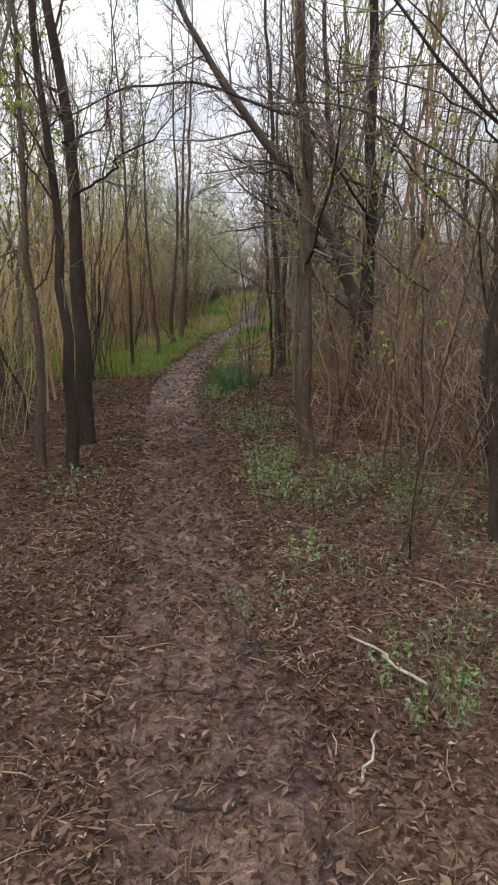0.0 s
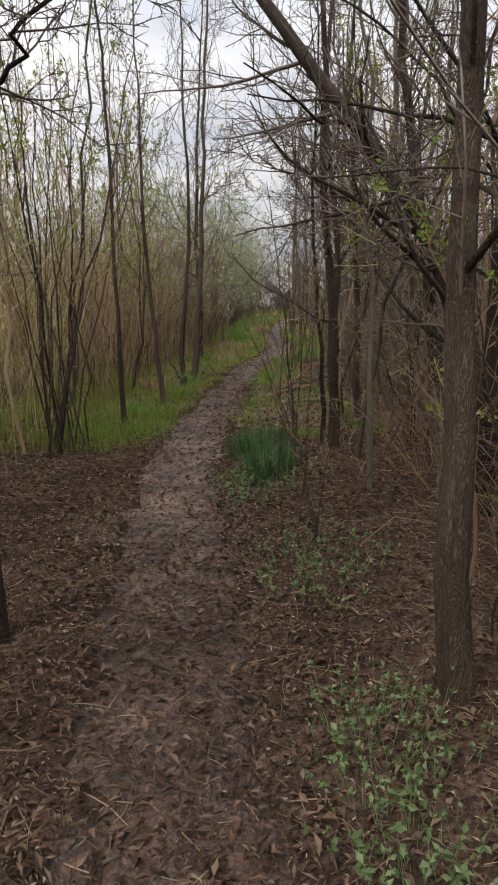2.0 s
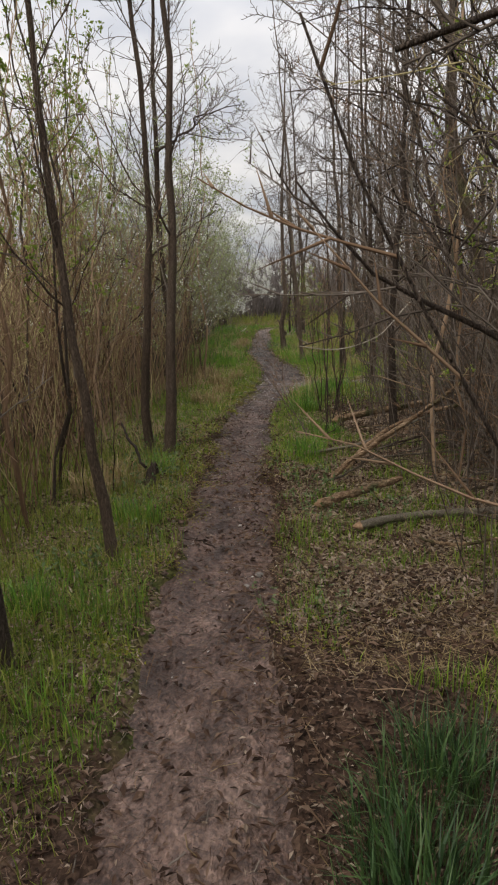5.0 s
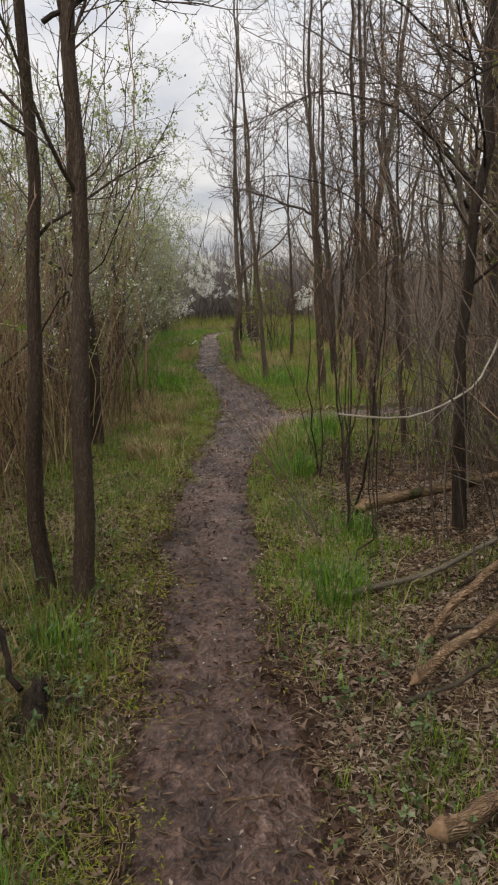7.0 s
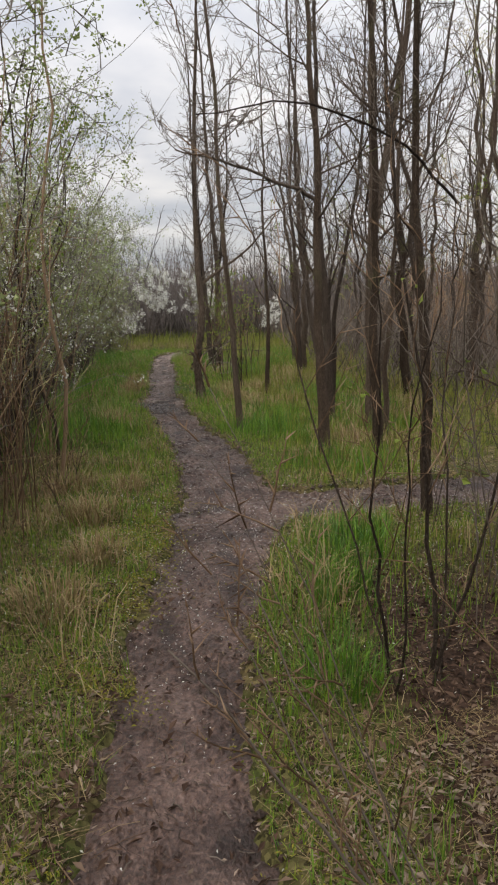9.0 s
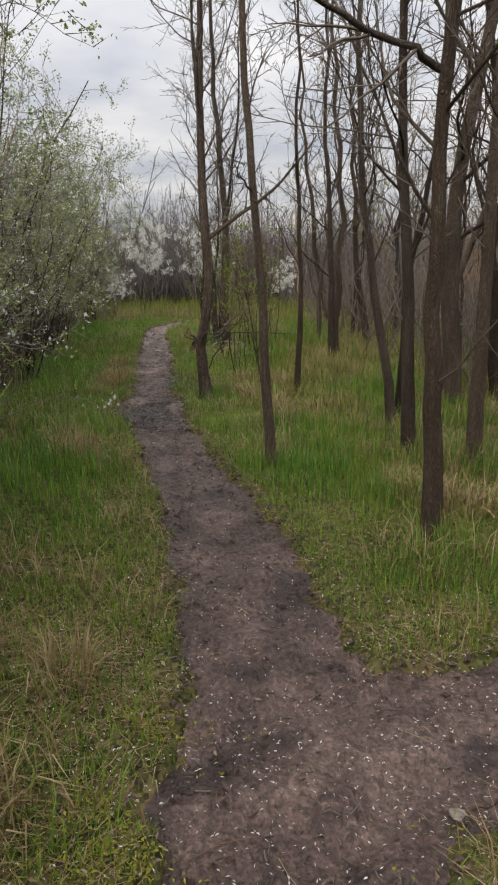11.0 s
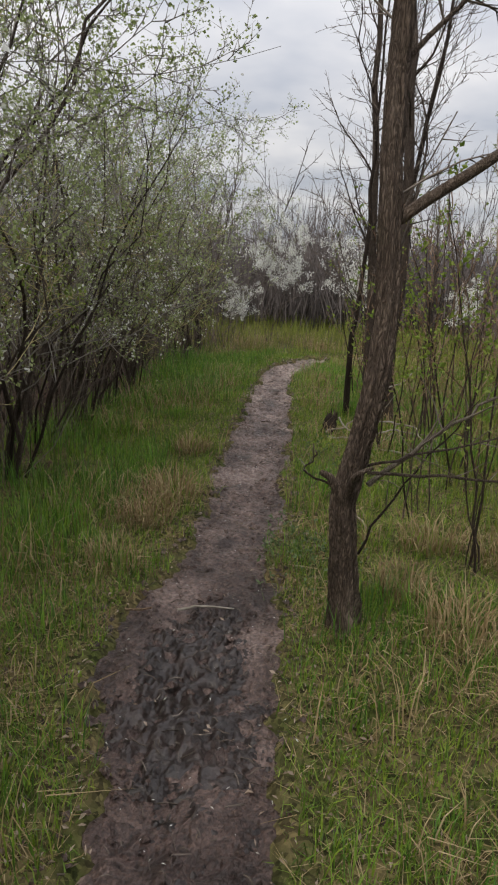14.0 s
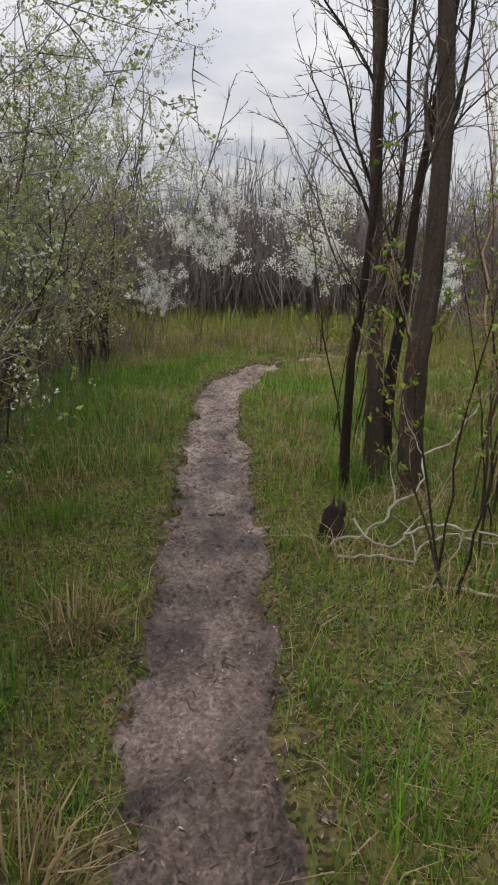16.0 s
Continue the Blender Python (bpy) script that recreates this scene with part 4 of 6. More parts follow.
def shrub(seed, label, stems, height, spread, name="shrub", leaf=0.0, leaf_mat=BUD, blossom=0.0, twig=TWIG, bark=BARK_DARK, fine=4, leaf_size=0.026, twigs=8, group="thicket shrubs", category="shrub", flush=3, bloom=0.022, low=0.2):
    """Many stems from one foot, arching out into a dense twiggy crown, with buds and blossom on the fine shoots."""
    rng = np.random.default_rng(seed)
    ob = thing(name, pose(0, -200 - seed, 0), label, category, group)
    az = rng.uniform(0, 2 * np.pi, stems)
    out = spread * rng.uniform(0.3, 1.0, stems)
    P = np.empty((stems, 10, 3))
    for n in range(stems):
        d = np.array([math.cos(az[n]), math.sin(az[n]), 0])
        h = height * rng.uniform(0.65, 1.0)
        P[n] = stem(rng, [d * 0.05, d * out[n] * 0.35 + UP * h * 0.45, d * out[n] + UP * h], 10, 0.22)
    P[:, 0, 2] = -0.1
    R = rng.uniform(0.006, 0.014, (stems, 1)) * (height / 2.5) * np.linspace(1, 0.25, 10)
    for n in range(stems):
        part("stem", Geo().tubes(P[n:n + 1], R[n:n + 1], 5), bark, ob)
    T, TR = grow(rng, P, R, twigs, (low, 0.98), (30, 70), height * 0.3, 6, 0.05, 0.15, 0.5, 0.3, 0.3)
    g = Geo().tubes(T, TR, 3)
    S, SR = grow(rng, T, TR, 3, (0.2, 1), (30, 65), lengths(T) * 0.5, 4, 0.04, 0.15, 0.7, 0.3, 0.4)
    g.tubes(S, SR, 3)
    F, FR = grow(rng, S, SR, fine, (0.1, 1), (30, 70), lengths(S) * 0.45, 3, 0.03, 0.12, 0.8, 0.2, 0.5)
    g.spikes(F[:, 0], F[:, 2], np.maximum(FR[:, 0], 0.0024))
    part("crown", g, twig, ob)
    spots = np.concatenate([F[:, 1], F[:, 2], S[:, 2], S[:, 3]])
    for amount, mat, size, nm, lab in ((leaf, leaf_mat, leaf_size, "leaves", ""), (blossom, PETAL, bloom, "blossom", "white blossom")):
        if not amount:
            continue
        pick = spots
        if nm == "blossom":
            c = spots @ np.array([1.7, 2.3, 1.9]) + 3 * np.sin(spots[:, 2] * 3 + spots[:, 0] * 2)
            pick = spots[np.sin(c * 1.6) > -0.1]
        pick = pick[rng.random(len(pick)) < amount]
        C = np.repeat(pick, flush if nm == "blossom" else 3, axis=0)
        C = C + rng.normal(size=C.shape) * (0.03 if flush > 3 else 0.015)
        s = size * rng.uniform(0.6, 1.3, len(C))
        part(nm, Geo().leaves(C, rng.normal(size=C.shape) + [0, 0, 0.3], rng.normal(size=C.shape), s, s * 0.7), mat, ob, lab, smooth=False)
    return ob


brush = fresh([shrub(200 + i, lab, st, h, sp, leaf=lf, leaf_mat=LEAF, twig=tw, fine=3, name="brush", category="brush", group="bare brush", leaf_size=0.025) for i, (st, h, sp, lf, tw, lab) in enumerate((
    (7, 2.2, 1.2, 0.0, TWIG_BROWN, "tangled bare brown brush"),
    (6, 1.6, 1.0, 0.0, TWIG, "low tangled dark brush"),
    (6, 2.0, 1.0, 0.03, TWIG_BROWN, "tangled brush with a few new leaves"),
    (5, 2.6, 0.9, 0.0, TWIG_OLIVE, "tall thin-stemmed olive brush")))])
thicket = fresh([shrub(220 + i, lab, st, h, sp, leaf=lf, leaf_mat=lm, blossom=bl, twig=tw, leaf_size=0.019, twigs=10, fine=5) for i, (st, h, sp, lf, lm, bl, tw, lab) in enumerate((
    (9, 2.6, 1.2, 0.8, BUD, 0.12, TWIG_GREY, "dense blackthorn shrub in grey-green bud"),
    (8, 2.9, 1.1, 0.65, BUD, 0.28, TWIG_GREY, "blackthorn shrub with scattered white blossom"),
    (8, 2.3, 1.2, 0.35, LEAF, 0.02, TWIG_OLIVE, "hedge shrub with fresh yellow-green leaves"),
    (8, 3.1, 1.0, 0.65, BUD, 0.12, TWIG_GREY, "tall twiggy blackthorn shrub in bud")))])


def rel(x, y):
    return x - float(track_x(min(y, 33.0)))


for i, (x, y) in enumerate(((3.05, 4.5), (3.35, 6.1), (3.0, 7.4), (3.7, 3.5), (3.1, 10.0), (2.5, 12.7), (2.75, 13.8), (2.3, 16.2), (-0.85, 4.3), (-1.3, 5.6), (-1.4, 8.4), (2.1, 13.4), (2.25, 15.6), (2.6, 16.7), (2.0, 14.3), (3.4, 5.3), (3.5, 6.9), (3.4, 8.6), (2.45, 12.0), (2.4, 18.0), (3.1, 15.6), (3.3, 17.0))):
    scatter(rng, [wood[i % 5]], 1, (x - 0.01, x + 0.01), (y - 0.01, y + 0.01), 0.0, scale=(0.85, 1.05))
# left: wood, then whips beside the verge, then blackthorn thicket
scatter(rng, wood, 16, (-8, 1.2), (-5, 9.5), 0.75, keep=lambda x, y: rel(x, y) < -1.3)
scatter(rng, whips, 44, (-3.5, 0.6), (4, 9.6), 0.3, keep=lambda x, y: rel(x, y) < -1.25)
scatter(rng, whips, 100, (-4.5, -0.7), (9, 21), 0.2, keep=lambda x, y: rel(x, y) < -0.95 - 0.02 * (y - 9))
scatter(rng, wood, 6, (-8, -3.4), (9, 24), 1.2)
scatter(rng, brush, 14, (-4.5, -1.6), (2, 20), 0.9, keep=lambda x, y: rel(x, y) < -1.9)
for i, y in enumerate(np.arange(19.8, 33.2, 0.86)):
    x = float(track_x(y)) - 1.55 - 0.3 * rng.random() - (0.25 if y < 22 else 0)
    scatter(rng, [thicket[i % 4]], 1, (x - 0.01, x + 0.01), (y - 0.01, y + 0.01), 0.0, scale=(1.0, 1.25))
scatter(rng, thicket, 3, (-4.6, -2.6), (19.0, 33.5), 0.9, scale=(1.0, 1.3))
for i, (x, y, s) in enumerate(((-2.2, 22.2, 1.4), (-2.2, 25.2, 1.45), (-2.3, 28.6, 1.35), (-1.9, 18.6, 1.4), (-1.9, 16.4, 1.35))):
    scatter(rng, [thicket[(i * 3) % 4]], 1, (x - 0.01, x + 0.01), (y - 0.01, y + 0.01), 0.0, scale=(s, s))
# right: dense wood and brush, then the open grove
scatter(rng, wood, 30, (1.5, 9), (-4, 18), 0.75, keep=lambda x, y: rel(x, y) > 1.5)
scatter(rng, brush, 34, (1.8, 6.5), (3, 17), 0.7, keep=lambda x, y: rel(x, y) > 2.0, clear=1.2)
scatter(rng, whips, 40, (1.5, 6), (6, 19), 0.3, keep=lambda x, y: rel(x, y) > 1.1)
scatter(rng, grove, 48, (2.3, 11), (18.5, 36), 0.9, clear=1.2)
scatter(rng, wood, 16, (3, 11), (17, 36), 0.9, clear=1.5)
scatter(rng, whips, 20, (2.6, 9), (19, 34), 0.5, clear=1.2)
scatter(rng, wood, 10, (-10, 11), (38.5, 46), 0.9, clear=1.0, scale=(0.55, 0.7))

# blossom trees at the bend
bt = shrub(260, "small white-blossoming tree in tall grass", 7, 2.1, 0.62, name="blossom_tree", leaf=0.06, blossom=0.9, flush=8, bloom=0.026, low=0.45, group="blossom trees", category="blossom tree", fine=5)
bt.matrix_basis = pose(-0.6, 34.6, 0.0) @ Matrix.Diagonal((0.75, 0.75, 1.1, 1))
for x, y, s, lab in ((-1.25, 34.2, 0.5, "low white-blossoming sapling in tall grass"), (1.05, 33.9, 0.95, "white-blossoming tree half hidden past the bend"), (2.9, 34.8, 0.6, "")):
    c = copy_thing(bt, Matrix())
    c.matrix_basis = pose(x, y, 0, 0, 0, 70 * x + 20) @ Matrix.Scale(s, 4)
    if lab:
        tagged(c, lab)
left_blossom = shrub(262, "tall shrub thick with white blossom above the verge", 9, 2.5, 1.0, leaf=0.4, blossom=0.35, bloom=0.022)
left_blossom.matrix_basis = pose(-1.75, 27.6, 0)


# ---------------------------------------------------------------- far woodland
def far_woods():
    """Standing trunks past the walked stretch, and the dense mass of shoots that closes the view between them."""
    rng = np.random.default_rng(31)
    g = Geo()
    for n, xr, yr, hr in ((170, (-26, 28), (39, 52), (3.4, 4.4)), (110, (-22, -8), (-12, 40), (5, 8)), (110, (9, 24), (-12, 40), (5, 8)), (70, (-8, 10), (-20, -6), (5, 8))):
        x, y = rng.uniform(*xr, n), rng.uniform(*yr, n)
        h = rng.uniform(*hr, n)
        k = 5
        P = np.zeros((n, k, 3))
        for j in range(k):
            P[:, j] = np.stack([x + rng.normal(size=n) * 0.06 * j, y + rng.normal(size=n) * 0.06 * j, ground_z(x, y) - 0.1 + h * j / (k - 1)], -1)
        R = (rng.uniform(0.03, 0.06, (n, 1)) if hr[0] > 4 else rng.uniform(0.018, 0.035, (n, 1))) * np.linspace(1, 0.2, k)
        g.tubes(P, R, 4)
        L, LR = grow(rng, P, R, 9, (0.15, 1.0), (20, 50), h * 0.28, 3, 0.15, 0.12, 0.5, 0.3)
        g.tubes(L, np.maximum(LR, 0.009), 3)
        F, FR = grow(rng, L, LR, 5, (0.2, 1), (20, 60), lengths(L) * 0.45, 2, 0.1, 0.12, 0.7)
        g.spikes(F[:, 0], F[:, 1], np.maximum(FR[:, 0], 0.008))
    tagged(part("far_woods", g, HEDGE), "distant bare woodland of grey-brown trunks and twigs", "woods", kind="stuff")


def brushwood(name, label, mat, seed, n, xr, yr, h, r, keep, lean=0.25):
    """A mass of bare shoots too many to count."""
    rng = np.random.default_rng(seed)
    x, y = rng.uniform(*xr, n), rng.uniform(*yr, n)
    k = keep(x, y)
    x, y = x[k], y[k]
    N = len(x)
    H = rng.uniform(*h, N) * (0.6 + 0.4 * np.sin(1.1 * x + 2 * np.sin(0.8 * y)) ** 2)
    A = np.stack([x, y, ground_z(x, y) - 0.05 + rng.random(N) * H * 0.3], -1)
    d = np.stack([rng.normal(size=N) * lean, rng.normal(size=N) * lean, np.ones(N)], -1)
    B = A + unit(d) * H[:, None] * 0.8
    g = Geo().spikes(A, B, rng.uniform(*r, N))
    M = A + (B - A) * rng.uniform(0.2, 0.8, (N, 1))
    e = rng.normal(size=(N, 3)) + [0, 0, 0.6]
    g.spikes(M, M + unit(e) * H[:, None] * rng.uniform(0.15, 0.4, (N, 1)), rng.uniform(*r, N) * 0.7)
    tagged(part(name, g, mat), label, "brushwood", kind="stuff")


far_woods()


def tangle(name, label, mat, seed, n, xr, yr, h, r, keep, lean=0.6):
    """Thin arching shoots and brambles, curved over under their own weight."""
    rng = np.random.default_rng(seed)
    x, y = rng.uniform(*xr, n), rng.uniform(*yr, n)
    k = keep(x, y)
    x, y = x[k], y[k]
    N = len(x)
    H = rng.uniform(*h, N)
    P = np.empty((N, 5, 3))
    P[:, 0] = np.stack([x, y, ground_z(x, y) - 0.03], -1)
    d = unit(np.stack([rng.normal(size=N) * lean * 0.6, rng.normal(size=N) * lean * 0.6, np.ones(N)], -1))
    out = np.stack([rng.normal(size=N), rng.normal(size=N), -0.6 * np.ones(N)], -1) * lean
    for j in range(1, 5):
        d = unit(d + out * 0.22 * j * 0.6 + rng.normal(size=(N, 3)) * 0.16)
        P[:, j] = P[:, j - 1] + d * (H / 4)[:, None]
    P[:, 1:, 2] = np.maximum(P[:, 1:, 2], 0.02)
    clear = path_gap(P[..., 0], P[..., 1]).min(axis=1) > 0.35
    P, H = P[clear], H[clear]
    N = len(P)
    g = Geo().tubes(P, rng.uniform(*r, N)[:, None] * np.linspace(1, 0.5, 5), 3)
    F, FR = grow(rng, P, rng.uniform(*r, N)[:, None] * np.ones(5), 3, (0.2, 1), (30, 80), H * 0.25, 3, 0.0, 0.15, 0.7, 0.3, 0.5, 0.0014)
    g.spikes(F[:, 0], F[:, 2], FR[:, 0])
    tagged(part(name, g, mat), label, "brushwood", kind="stuff")


def side(x, y):
    return x - track_x(np.minimum(y, 33.0))


brushwood("far_hedge", "dark mass of bare brushwood closing the view", HEDGE, 32, 19000, (-13, 17), (37.6, 44), (1.6, 3.7), (0.009, 0.02), lambda x, y: np.abs(x) < 60)
brushwood("left_brushwood", "dense bare brown shoots filling the wood", TWIG_BROWN, 33, 4500, (-11, 0), (-2, 8.5), (1.5, 4.0), (0.005, 0.011), lambda x, y: side(x, y) < -2.6)
brushwood("olive_brushwood", "dense olive-brown shoots with opening buds", TWIG_OLIVE, 40, 8500, (-10, 0), (8, 36), (1.2, 3.4), (0.005, 0.010), lambda x, y: side(x, y) < -3.0 - 0.9 * (y > 20))
brushwood("right_brushwood", "dense bare brown shoots and brambles filling the wood", TWIG_BROWN, 34, 5500, (2.5, 11), (-2, 18.5), (0.8, 3.2), (0.003, 0.009), lambda x, y: side(x, y) > 2.4, 0.7)
brushwood("dark_brushwood", "dense dark shoots filling the wood", TWIG, 41, 7000, (2.6, 10), (0, 18.5), (1.2, 3.6), (0.003, 0.009), lambda x, y: side(x, y) > 2.6, 0.6)
brushwood("grove_brushwood", "bare brown shoots behind the grove", TWIG_BROWN, 35, 9000, (5.5, 16), (17, 40), (1.2, 3.2), (0.006, 0.012), lambda x, y: x > 5.5 + 0.08 * (y - 17), 0.35)
brushwood("grove_underwood", "brown bare shoots between the grove trees", TWIG, 42, 2600, (2.6, 6.5), (22.5, 37), (0.8, 2.7), (0.004, 0.009), lambda x, y: x > 2.6 + 1.6 * np.sin(y * 1.3) ** 2, 0.5)
tangle("thicket_shoots", "thin dark upright shoots at the edge of the wood", TWIG, 43, 520, (1.15, 3.4), (11.2, 18.2), (1.2, 2.8), (0.0025, 0.005), lambda x, y: side(x, y) > 1.2, 0.16)
tangle("bramble_tangle", "low tangle of thin arching bramble shoots", TWIG_BROWN, 36, 2300, (2.0, 4.8), (5.8, 16.5), (0.5, 1.7), (0.0018, 0.0038), lambda x, y: side(x, y) > 1.75, 0.6)
tangle("dark_tangle", "tangle of thin dark shoots under the trees", TWIG, 38, 1700, (1.9, 4.6), (4.2, 17), (0.7, 2.0), (0.002, 0.0045), lambda x, y: side(x, y) > 1.8, 0.45)
tangle("left_tangle", "thin upright shoots between saplings", TWIG_OLIVE, 37, 1500, (-3.4, 0.2), (3, 20), (0.9, 2.8), (0.002, 0.0042), lambda x, y: side(x, y) < -1.3, 0.22)
tangle("left_wood_shoots", "dense thin brown stems behind the verge trees", TWIG_BROWN, 44, 900, (-3.2, -0.8), (11.5, 19.5), (1.3, 3.0), (0.003, 0.006), lambda x, y: side(x, y) < -1.15, 0.14)
tangle("thicket_tangle", "thin dark shoots under the blackthorn", TWIG, 39, 2200, (-4, -1.2), (19.5, 34), (0.8, 2.6), (0.002, 0.005), lambda x, y: side(x, y) < -1.5, 0.35)


# ---------------------------------------------------------------- fallen wood
def fallen(name, pts, r, label, category, mat=LOG, n=16, sides=10, end=CUT, wob=0.04, seed=1, side_twigs=0):
    rng = np.random.default_rng(seed)
    p = stem(rng, pts, n, wob)
    ob = thing(name, pose(*p[0]), label, category, "fallen wood")
    q = p - p[0]
    R = r * np.linspace(1, 0.62, n) * (1 + 0.07 * rng.normal(size=n))
    th = 0.5 + 0.5 * np.sin(np.arange(sides)[None, None] * 2.1 + np.linspace(0, 2, n)[None, :, None] + rng.random() * 6)
    part("stem", Geo().tubes(q, R, sides, 1 + 0.18 * (th - 0.5) + 0.06 * rng.normal(size=(1, n, sides))), mat, ob)
    if end:
        d = unit(q[1] - q[0])
        k = rng.uniform(0.6, 1.3, (1, 4, sides))
        cap = Geo().tubes(np.array([q[0] + d * 0.004, q[0] - d * 0.015, q[0] - d * 0.035, q[0] - d * 0.05]), R[0] * np.array([0.95, 0.8, 0.5, 0.15]), sides, k)
        part("broken_end", cap, end, ob, "pale splintered end")
    if side_twigs:
        T, TR = grow(rng, q[None], R[None], side_twigs, (0.2, 1), (30, 70), lengths(q[None]) * 0.35, 6, 0.0, 0.2, 0.6)
        T[..., 2] = np.maximum(T[..., 2], 0.01 - p[0][2])
        for i in range(len(T)):
            part("side_shoot", Geo().tubes(T[i:i + 1], TR[i:i + 1], 5), mat, ob)
    return ob


fallen("log", [(1.05, 15.2, 0.12), (1.5, 15.2, 0.2), (2.25, 15.25, 0.32), (2.9, 15.3, 0.4)], 0.036, "long bark-stripped log propped on its broken limb", "log", seed=1)
fallen("log", [(1.06, 15.21, 0.13), (1.07, 15.18, 0.0)], 0.03, "short broken log piece under a longer log", "log", n=6, seed=2)
fallen("log", [(0.92, 13.42, 0.04), (1.2, 13.45, 0.26), (1.55, 13.5, 0.5), (2.0, 13.6, 0.75)], 0.022, "pale barkless log slanting into the brush pile", "log", seed=3)
fallen("log", [(0.79, 12.68, 0.05), (0.98, 12.76, 0.1), (1.3, 12.9, 0.17)], 0.03, "short thick log with splintered orange ends", "log", seed=4)
fallen("log", [(1.06, 13.75, 0.03), (1.15, 13.78, 0.15), (1.27, 13.8, 0.25), (1.65, 13.9, 0.40), (2.2, 14.0, 0.5)], 0.02, "crooked pale bough lying over the brush pile", "log", seed=5)
fallen("log", [(0.75, 14.15, 0.03), (1.2, 14.2, 0.08), (1.7, 14.35, 0.25), (2.2, 14.5, 0.4)], 0.015, "thin crooked bough lying on leaf litter", "log", seed=6, mat=BARK_GREY, end=None)
fallen("log", [(1.0, 12.3, 0.03), (1.5, 12.5, 0.05), (2.1, 12.4, 0.1)], 0.03, "grey bough half buried in litter", "log", seed=7, mat=BARK_GREY)
rng = np.random.default_rng(9)
for i in range(34):
    x, y, a = rng.uniform(0.8, 2.4), rng.uniform(11.9, 15.1), rng.uniform(-0.6, 0.9)
    L = rng.uniform(0.5, 1.2)
    fallen("fallen_branch", [(x, y, 0.02 + rng.random() * 0.1), (x + L * 0.5 * math.cos(a), y + L * 0.5 * math.sin(a), 0.06 + rng.random() * 0.15), (x + L * math.cos(a), y + L * math.sin(a), 0.05 + rng.random() * 0.25)], rng.uniform(0.004, 0.011), "bare stick in the brush pile", "branch", mat=(LOG, BARK_GREY, BARK)[i % 3], end=None, n=9, sides=6, wob=0.12, seed=20 + i)
fallen("fallen_branch", [(1.75, 14.75, 1.35), (1.3, 14.1, 1.0), (0.95, 13.8, 0.92), (0.66, 13.68, 0.98)], 0.006, "thin drooping bough with peeling pale bark", "branch", mat=PALE_BRANCH, end=None, seed=41, wob=0.02)
# bleached fallen crown and stump near the end
for i, pts in enumerate((
    [(0.4, 27.45, 0.06), (0.6, 27.4, 0.12), (0.85, 27.6, 0.28), (1.15, 27.9, 0.5), (1.35, 28.0, 0.72)],
    [(0.42, 27.4, 0.03), (0.62, 27.3, 0.06), (0.75, 27.25, 0.02), (1.0, 27.4, 0.13), (1.35, 27.2, 0.12), (1.5, 26.9, 0.03)],
    [(0.5, 27.45, 0.2), (0.58, 27.35, 0.08), (0.66, 27.32, 0.18), (0.9, 27.5, 0.22), (1.1, 27.3, 0.2), (1.2, 26.95, 0.02)],
    [(0.75, 27.15, 0.02), (1.1, 27.0, 0.05), (1.6, 27.1, 0.1)])):
    fallen("fallen_branch", pts, 0.0075, "bleached grey bough lying in grass", "branch", mat=PALE_BRANCH, end=None, n=26, seed=50 + i, wob=0.12, side_twigs=3, sides=7)


def stump(x, y, h, r, label, seed):
    """A rotten stub on splayed roots, its rim broken unevenly."""
    rng = np.random.default_rng(seed)
    ob = thing("stump", pose(x, y, -0.02), label, "stump")
    p = stem(rng, [(0, 0, 0), (0.02, 0, h * 0.5), (0.05, 0.0, h)], 8, 0.02)
    part("base", Geo().tubes(p, r * np.linspace(1.3, 0.7, 8), 14, 1 + 0.25 * rng.random((1, 8, 14))), BARK_DARK, ob)
    for a in range(4):
        d = np.array([math.cos(a * 1.6), math.sin(a * 1.6), 0])
        part("root", Geo().tubes(np.array([d * 0.03 + UP * 0.05, d * 0.09 + UP * 0.02, d * 0.15 - UP * 0.02]), np.array([0.03, 0.02, 0.008]), 7), BARK_DARK, ob)
    for a in range(5):
        q = p[-1] + np.array([math.cos(a * 1.25), math.sin(a * 1.25), 0]) * r * 0.5
        part("splinter", Geo().tubes(np.array([q - UP * 0.04, q + UP * 0.01, q + UP * rng.uniform(0.02, 0.06)]), np.array([0.014, 0.01, 0.002]), 6), BARK_DARK, ob)


stump(0.42, 27.62, 0.19, 0.055, "small black rotten stump beside bleached boughs", 70)
stump(-0.46, 13.25, 0.17, 0.04, "dark rotten stump in verge litter", 71)
fallen("fallen_branch", [(-0.47, 13.24, 0.16), (-0.62, 13.5, 0.3), (-0.78, 13.85, 0.38)], 0.012, "dark dead bough leaning on a stump", "branch", mat=BARK_DARK, end=None, n=12, seed=72)

